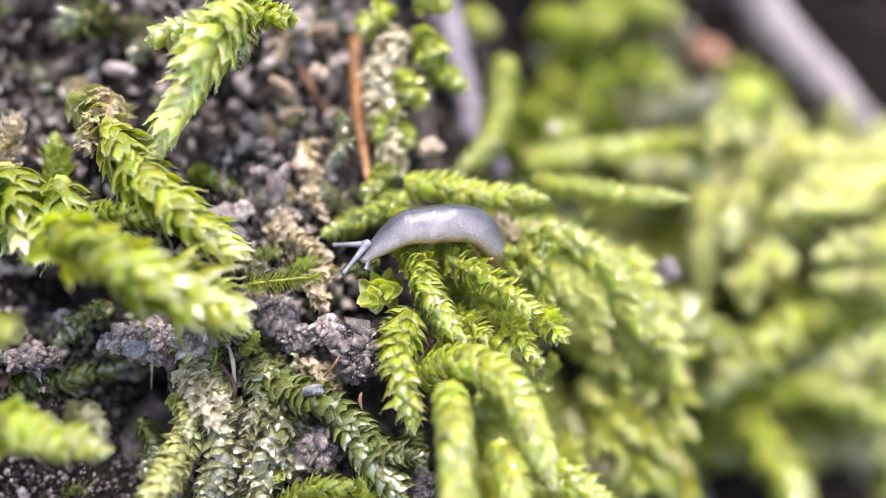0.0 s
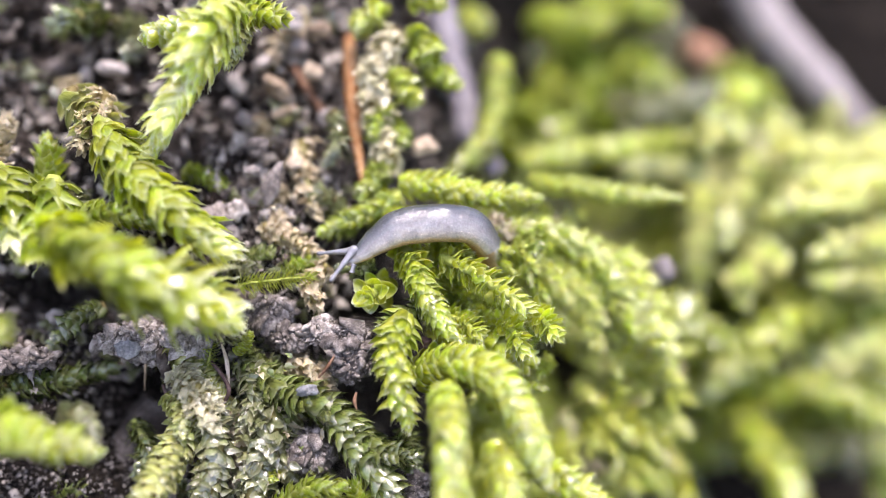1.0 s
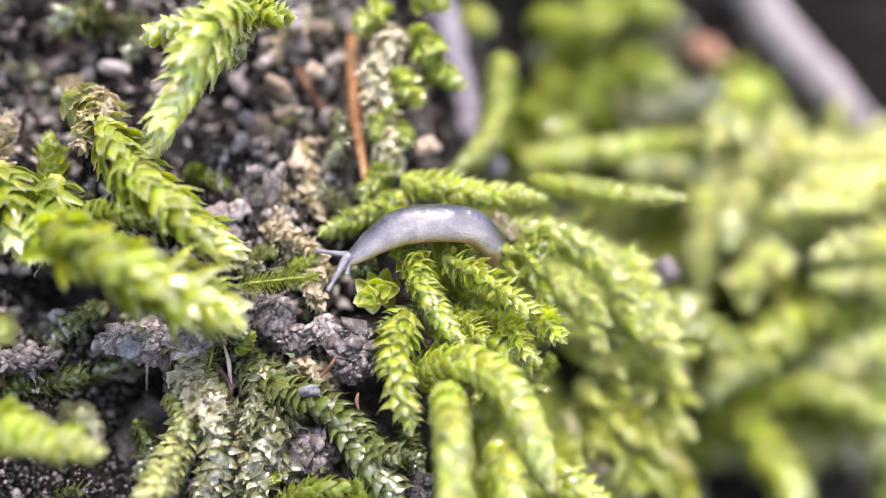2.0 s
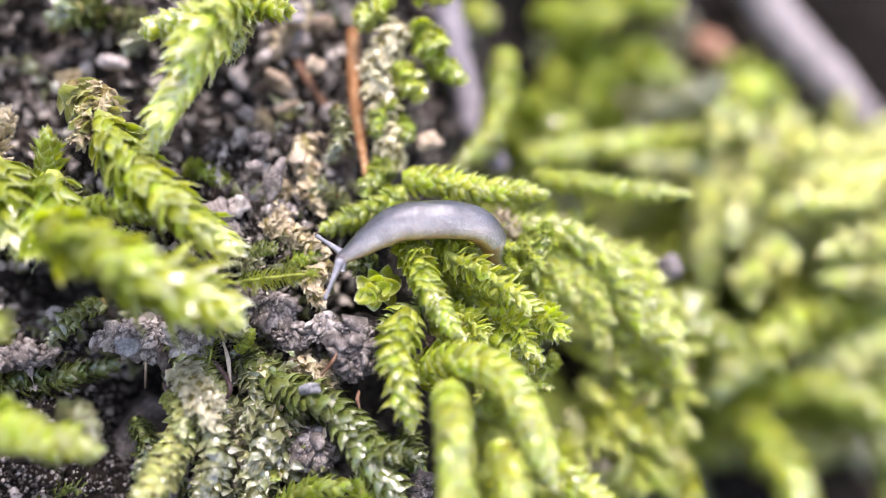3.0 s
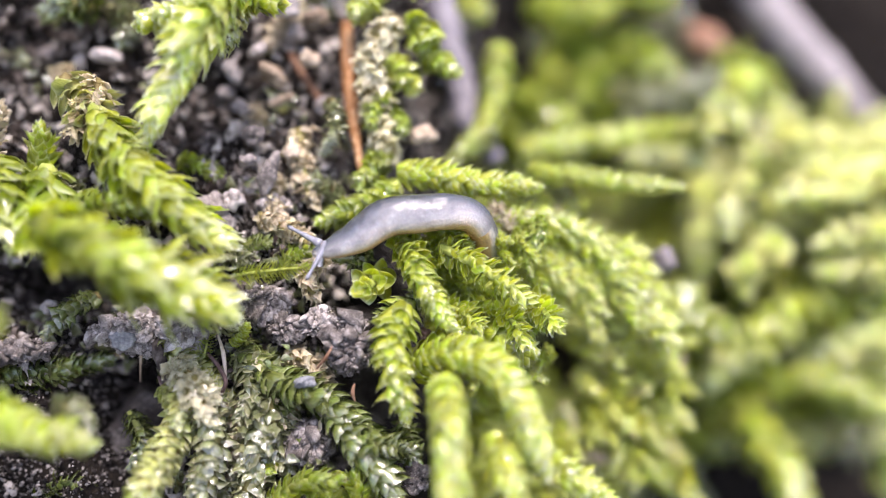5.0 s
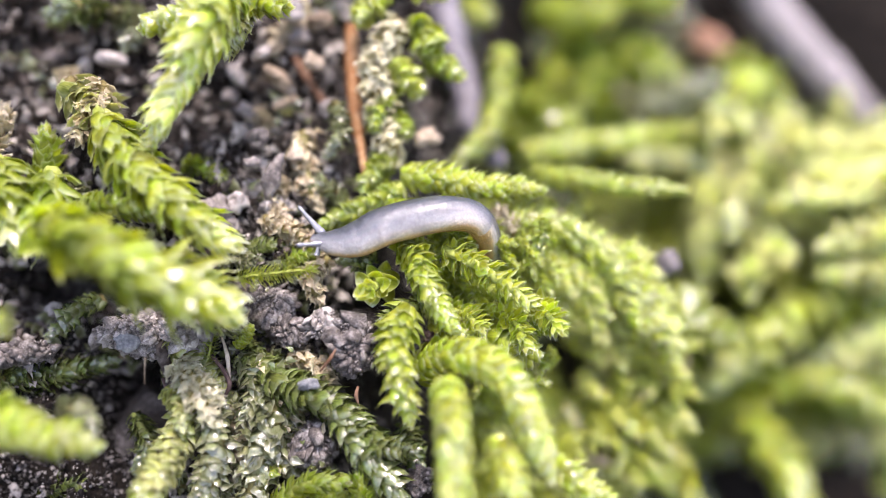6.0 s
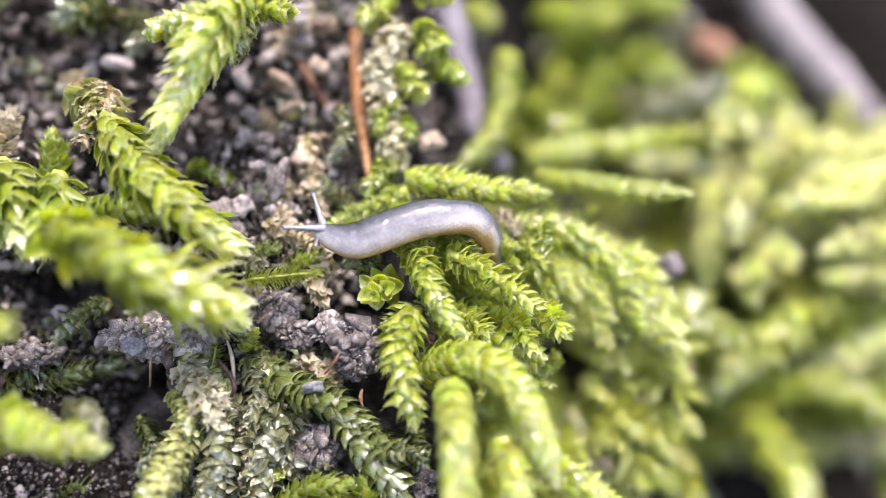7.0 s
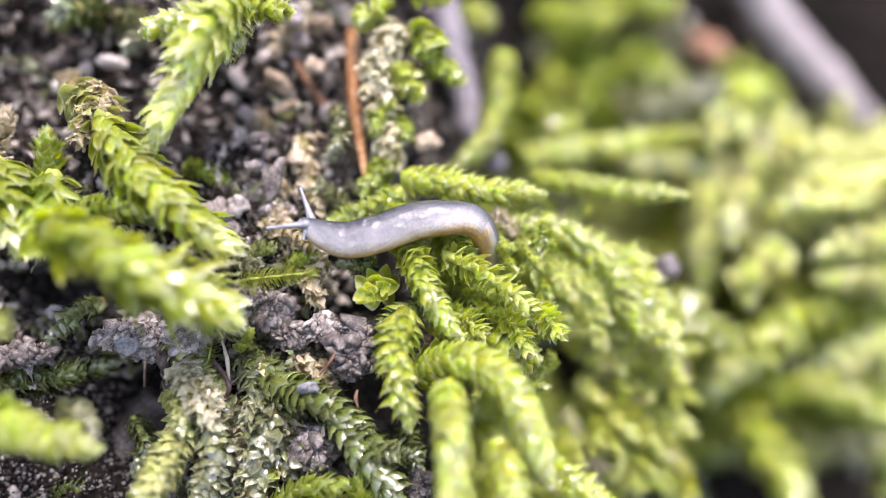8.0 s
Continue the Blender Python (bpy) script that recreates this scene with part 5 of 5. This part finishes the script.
stalk("dead_leaf", [(22.57, 18.48, -28), (23.98, 17.36, -27.6), (25.76, 16.34, -27.6)], [1.02, 1.53, 0.71], RED, "curled russet dead leaf in a hollow", "leaf", sides=8)
pebble((-0.71, -5.37, -0.4), 0.29, "tiny dark grey seed-like grain among moss", 90, squash=(1, 1, 1), material=ROOT)
clod((-4.98, -5.95, -0.4), 1.49, "knobbly dark grey clod of fine soil crumbs", 1, n=190, squash=(0.95, 1.25, 0.8))
clod((-6.66, -4.7, -0.8), 0.98, "rough grey clod of soil", 2, n=90, earth=DRY_CLOD)
clod((-7.4, -11.86, -1.4), 1.52, "grey clod of soil between moss shoots", 3, n=110)
clod((-17.45, -5.19, -0.9), 1.59, "pale grey crumbling clod of soil", 4, n=140, earth=DRY_CLOD, squash=(1.5, 0.7, 0.7))
clod((-23.47, -6.29, -0.5), 1.45, "flat grey clod of soil", 5, n=80, squash=(1.3, 0.5, 0.7))
clod((-14.61, -5.17, -0.7), 1.19, "pale crumbling soil clod beside moss", 6, n=90, earth=DRY_CLOD)
clod((-14.4, -5.14, -0.8), 1.25, "pale crumbling soil clod beside withered moss", 14, n=80, earth=DRY_CLOD, squash=(1.3, 0.8, 0.6))
clod((-16.76, -6.15, -1.1), 0.95, "pale grey lump of dry soil crumbs", 15, n=60, earth=DRY_CLOD, squash=(1.4, 0.7, 0.6))
clod((-9.75, 2.03, -3.0), 0.95, "pale crumbly lump of dry soil among dead moss", 16, n=50, earth=DRY_CLOD, squash=(1.2, 0.8, 0.6))
clod((-11.13, 3.18, -3.6), 0.8, "small pale lump of dry soil", 17, n=40, earth=DRY_CLOD, squash=(1.1, 0.9, 0.6))
clod((-1.28, -13.73, -1), 0.98, "grey clod at the foot of moss", 7, n=50)
clod((-10.06, -3.77, -1.5), 1.34, "brown-grey crumbling soil clod", 12, n=130, squash=(1.4, 0.8, 0.5))
clod((-8.5, -5.22, -1.1), 1.07, "small brown-grey crumbling soil clod", 13, n=110, squash=(1.2, 0.8, 0.5))
pebble((-7.28, -7.88, 0.6), 0.42, "bluish grey grain lying on old moss", 91, squash=(1.2, 0.8, 0.7), material=CHIP)
pebble((-10.12, 10.19, -5.23), 0.72, "round tan pebble in damp soil", 40, squash=(1, 1, 0.8), turn=0, material=TAN)
pebble((-12.69, 10.6, -5.54), 0.67, "whitish upright pebble in damp soil", 41, squash=(0.6, 1.1, 0.7), turn=10, material=DRY_CLOD)
pebble((-13.07, 2.05, -2.23), 0.74, "pale grey pebble in damp soil", 42, squash=(1, 0.9, 0.8), turn=0)
pebble((-9.89, 3.74, -2.34), 0.87, "long bluish grey stone chip in damp soil", 43, squash=(0.6, 1.2, 0.6), turn=-20)
pebble((-20.34, 11.3, -5.43), 0.73, "pale flat stone chip in damp soil", 44, squash=(1.2, 0.6, 0.6), turn=-10)
pebble((-9.69, 8.68, -5.8), 0.62, "tan flat stone chip in damp soil", 45, squash=(1.3, 0.5, 0.6), turn=20, material=TAN)
pebble((-8.88, 12.96, -6.36), 0.62, "pale pebble in damp soil", 46, squash=(1, 1, 0.8), turn=0)
pebble((-11.92, 2.39, -2.35), 0.6, "grey pebble in damp soil", 47, squash=(1, 1, 0.8), turn=0)
pebble((-10.76, 6.2, -3.21), 0.64, "grey pebble in damp soil", 48, squash=(1, 0.8, 0.7), turn=30)
pebble((-17.6, -5.64, 0.0), 0.55, "blue-grey stone chip in damp soil", 49, squash=(1.2, 0.8, 0.6), turn=0, material=CHIP)
pebble((-7.03, 8.38, -6.16), 0.57, "pale pebble in damp soil", 50, squash=(1, 1, 0.7), turn=0)
pebble((-0.85, 6.46, -5.29), 0.64, "pale brown pebble in damp soil", 51, squash=(1, 1, 0.8), turn=0, material=TAN)
pebble((14.81, -1.57, -8.5), 0.8, "lilac-grey pebble in a dark gap in damp soil", 52, squash=(1, 1, 0.8), turn=0, material=TWIG)
pebble((-21.91, 4.8, -2.87), 0.48, "grey pebble in damp soil", 53, squash=(1, 0.8, 0.7), turn=0)
pebble((-29.51, 14.48, -8.75), 0.89, "pale grey stone in damp soil", 54, squash=(0.8, 1.3, 0.6), turn=0)
pebble((-16.85, 14.2, -6.26), 0.79, "pale pebble in damp soil", 55, squash=(1, 1, 0.8), turn=0)
pebble((-13.21, 9.29, -6.2), 0.45, "grey pebble in damp soil", 56, squash=(1, 1, 0.8), turn=0)
pebble((-16.83, 3.71, -1.93), 0.73, "grey stone chip in damp soil", 57, squash=(1.3, 0.7, 0.7), turn=0)
pebble((-22.58, -3.98, -2.1), 0.48, "dark grey pebble in damp soil", 58, squash=(1, 0.8, 0.7), turn=0, material=CRUMB)
pebble((-26.2, -2.08, -4.6), 0.56, "dark grey pebble in damp soil", 59, squash=(1, 0.8, 0.7), turn=0, material=CRUMB)
pebble((-21.85, 8.04, -5.17), 0.72, "grey stone chip in damp soil", 60, squash=(1.2, 0.7, 0.7), turn=20)
pebble((-11.7, 13.85, -4.69), 0.6, "pale pebble in damp soil", 61, squash=(1, 0.8, 0.7), turn=0)
pebble((-9.38, 14.25, -5.1), 0.67, "whitish flat pebble in damp soil", 62, squash=(1.2, 0.8, 0.7), turn=0, material=DRY_CLOD)
pebble((-7.89, 11.13, -5.14), 0.55, "tan pebble in damp soil", 63, squash=(1, 1, 0.7), turn=0, material=TAN)
pebble((-10.93, 11.62, -4.83), 0.49, "pale pebble in damp soil", 64, squash=(1.2, 0.7, 0.7), turn=30)
pebble((-7.47, 13.79, -5.36), 0.61, "tan pebble in damp soil", 65, squash=(1, 0.8, 0.7), turn=0, material=TAN)
pebble((-11.13, 4.6, -2.58), 0.45, "pale pebble in damp soil", 66, squash=(1, 0.8, 0.7), turn=0)
pebble((-12.44, 1.05, -2.4), 0.54, "whitish pebble in damp soil", 67, squash=(1, 0.9, 0.7), turn=0, material=DRY_CLOD)
pebble((-8.65, 5.15, -2.95), 0.47, "tan pebble in damp soil", 68, squash=(1, 0.8, 0.7), turn=0, material=TAN)
pebble((-13.71, 12.18, -5.36), 0.56, "pale pebble in damp soil", 69, squash=(1, 0.9, 0.7), turn=0)
pebble((-11.89, 8.04, -5.19), 0.5, "whitish stone chip in damp soil", 70, squash=(1.3, 0.7, 0.7), turn=-30, material=DRY_CLOD)
pebble((-24.99, 11.9, -7.38), 0.58, "grey pebble in damp soil", 71, squash=(1.1, 0.8, 0.7), turn=0)


# ---- the slug ----
# seconds: nine points along the body from head to tail, then base and tip of the two long tentacles
POSTURES = {
    0.0: ([(-4.35, -0.42), (-3.81, -0.03), (-2.94, 0.61), (-2, 1.16), (-0.77, 1.32), (0.61, 1.43), (1.88, 1.23), (2.83, 0.3), (3.4, -0.97)], [(-4.57, -0.12), (-5.61, -1.45), (-4.65, 0.25), (-6.42, 0.23)]),
    1.5: ([(-5.1, -0.68), (-4.46, -0.31), (-3.51, 0.4), (-2.25, 1.1), (-0.81, 1.36), (0.63, 1.39), (1.93, 1.18), (2.84, 0.27), (3.38, -0.99)], [(-5.16, -0.59), (-6.15, -2.08), (-5.38, -0.31), (-7.18, -0.38)]),
    3.0: ([(-5.54, -0.75), (-4.71, -0.18), (-3.59, 0.57), (-2.29, 1.2), (-0.71, 1.37), (0.71, 1.37), (2, 1.09), (2.89, 0.3), (3.27, -0.91)], [(-5.59, -0.8), (-6.43, -3.04), (-5.85, -0.29), (-7.23, 0.58)]),
    4.5: ([(-6.3, -1.01), (-5.35, -0.51), (-4.16, 0.18), (-2.6, 1.23), (-0.87, 1.35), (0.57, 1.43), (1.91, 1.2), (2.78, 0.24), (3.15, -0.97)], [(-6.38, -1.31), (-6.86, -3.02), (-6.85, -0.35), (-8.47, 0.26)]),
    6.0: ([(-6.84, 0.07), (-5.89, -0.12), (-4.64, 0.07), (-3.08, 0.79), (-1.09, 1.31), (0.5, 1.51), (1.87, 1.31), (2.68, 0.4), (3.04, -0.92)], [(-6.7, -0.14), (-7.93, -0.23), (-6.91, 0.71), (-8.14, 2.01)]),
    7.0: ([(-7.1, 0.79), (-6.15, 0.35), (-4.9, 0.16), (-3.39, 0.67), (-1.43, 1.34), (0.26, 1.51), (1.72, 1.37), (2.58, 0.42), (3.01, -0.82)], [(-7.11, 0.88), (-8.97, 0.93), (-7.01, 1.54), (-7.57, 3.01)]),
    8.0: ([(-7.54, 1.15), (-6.54, 0.55), (-5.19, 0.23), (-3.53, 0.56), (-1.42, 1.3), (0.4, 1.5), (1.81, 1.38), (2.62, 0.46), (2.92, -0.78)], [(-7.49, 1.11), (-9.64, 0.88), (-7.4, 1.76), (-8.06, 3.34)]),
}
OUT = (0.1, 0.1, 0.0, -0.1, -0.3, -0.5, -0.9, -2.1, -3.9)
GIRTH = (0.36, 0.76, 1.06, 1.16, 1.16, 1.10, 0.98, 0.84, 0.66)
TIMES = [0.5 * i for i in range(17)]
SEGMENTS = 60


def between(rows, t):
    """Smooth course through rows keyed by time."""
    ts = sorted(rows)
    p = np.array([rows[k] for k in ts])
    i = max(0, min(len(ts) - 2, int(np.searchsorted(ts, t, side="right")) - 1))
    h = ts[i + 1] - ts[i]
    x = (t - ts[i]) / h
    m = [(p[min(k + 1, len(ts) - 1)] - p[max(k - 1, 0)]) / (ts[min(k + 1, len(ts) - 1)] - ts[max(k - 1, 0)]) * h for k in (i, i + 1)]
    return (2 * x ** 3 - 3 * x ** 2 + 1) * p[i] + (x ** 3 - 2 * x ** 2 + x) * m[0] + (3 * x ** 2 - 2 * x ** 3) * p[i + 1] + (x ** 3 - x ** 2) * m[1]


def girth_at(s):
    return float(np.interp(s, np.linspace(0, 1, 9), GIRTH))


def segment_mesh(i):
    """A short barrel of the body with rounded ends: arched back, flat sole."""
    s = i / (SEGMENTS - 1)
    r = girth_at(s)
    slope = -(girth_at(min(1, s + 0.02)) - girth_at(max(0, s - 0.02))) / 0.04 / 11.0
    reach, cap = 0.17, 0.75 * r
    xs = [(-reach - cap * math.sin(a), math.cos(a)) for a in np.linspace(math.pi / 2, 0, 7)] + [(reach + cap * math.sin(a), math.cos(a)) for a in np.linspace(0, math.pi / 2, 7)]
    sides, v, uv = 28, [], []
    for x, k in xs:
        for j in range(sides):
            a = 2 * math.pi * j / sides - math.pi / 2
            z = math.sin(a)
            flat = 1.0 if z > -0.55 else 1.0 - 0.10 * ((-z - 0.55) / 0.45) ** 2
            rr = max(0.004, (r + slope * min(max(x, -0.4), 0.4)) * k)
            uv.append((10.6 * s - x, j / sides * 6.0))
            v.append((x, 0.94 * rr * math.cos(a), rr * z * flat))
    n = len(xs)
    f = [(a * sides + j, a * sides + (j + 1) % sides, (a + 1) * sides + (j + 1) % sides, (a + 1) * sides + j) for a in range(n - 1) for j in range(sides)]
    f += [tuple(range(sides - 1, -1, -1)), tuple((n - 1) * sides + j for j in range(sides))]
    return mesh_of("body_segment", v, f, SLUG if s < 0.8 else SLUG_TAIL, uv)


def tentacle_mesh(length, root, tip):
    xs = np.linspace(0, length, 34)
    curve = np.stack([xs, 0 * xs, 0.04 * np.sin(xs / length * 3)], 1)
    r = np.interp(xs / length, [0, 0.03, 0.08, 0.3, 0.8, 0.9, 0.96, 1.0], [root * 0.3, root * 0.75, root, root * 0.66, tip * 0.85, tip * 1.2, tip * 1.1, tip * 0.4])
    return mesh_of("tentacle", *tube(curve, r, 12), STALK)


slug = thing("slug", (0, 0, 0), "small glossy translucent grey slug crawling over green moss", "slug")
body = [part("body_segment", segment_mesh(i), slug) for i in range(SEGMENTS)]
tentacles = [part("tentacle", tentacle_mesh(2.5, 0.28, 0.115), slug, "slender grey eye tentacle") for _ in range(2)]
for stalk_ob in tentacles:
    ball = blob(np.random.default_rng(3), 0.02, 2)
    eye = part("eye", mesh_of("eye", ball[0] * 0.085, ball[1], EYE_SPOT), stalk_ob, "tiny dark eye spot")
    eye.location = (2.44 * MM, 0, 0.06 * MM)
feelers = [part("feeler", tentacle_mesh(0.5, 0.14, 0.12), slug, "short pale lower feeler") for _ in range(2)]


def body_pose(place, tangent, up):
    x = Vector(tangent).normalized()
    y = Vector(up).cross(x).normalized()
    z = x.cross(y)
    return Matrix.Translation(Vector(place) * MM) @ Matrix((x, y, z)).transposed().to_4x4()


def motions():
    tracks = {ob.name: [] for ob in body + tentacles + feelers}
    spines = {t: np.column_stack([POSTURES[t][0], OUT]).ravel() for t in POSTURES}
    stalks = {t: np.array(POSTURES[t][1]).ravel() for t in POSTURES}
    for t in TIMES:
        course, _ = spline(between(spines, t).reshape(9, 3), 400)
        # the neck draws itself in from the fourth second on
        drawn = np.linspace(0, 1, SEGMENTS) ** float(np.interp(t, [3.5, 6.0, 8.0], [1.0, 1.3, 1.35]))
        spine = np.stack([np.interp(drawn, np.linspace(0, 1, 400), course[:, k]) for k in range(3)], 1)
        tangents = np.gradient(spine, axis=0)
        for i, ob in enumerate(body):
            x = -tangents[i] / np.linalg.norm(tangents[i])
            # the back faces away from the inside of the bow, leaning a little out of the bank
            back = np.array([-x[1], x[0], 0.0])
            back = -back if back[1] < 0 and x[0] > 0 else back
            back = np.array([x[1], -x[0], 0.0]) if np.dot(back, (0.35, 1.0, 0)) < 0 else back
            tracks[ob.name].append((t, body_pose(spine[i], x, back + np.array([0, 0, 0.05 - 0.55 * max(0.0, min(1.0, (i / SEGMENTS - 0.6) / 0.2))]))))
        q = between(stalks, t).reshape(4, 2)
        for k, (root, tip, w0, w1) in enumerate(((q[0], q[1], 0.5, 0.9), (q[2], q[3], -0.4, -1.1))):
            a, b = np.array([*root, w0]), np.array([*tip, w1])
            d = (b - a) / np.linalg.norm(b - a)
            tracks[tentacles[k].name].append((t, body_pose(b - 2.5 * d, d, (0.2, 0.4, 1.0))))
        head, inward = spine[0], spine[3] - spine[0]
        for k, side in enumerate((0.35, -0.25)):
            p = head + inward * 0.32 + np.array([0, -0.35, side])
            tracks[feelers[k].name].append((t, body_pose(p, (-0.25, -1.0, 0.25 * side), (0, 0, 1))))
    for ob in body + tentacles + feelers:
        walk(ob, tracks[ob.name])


motions()
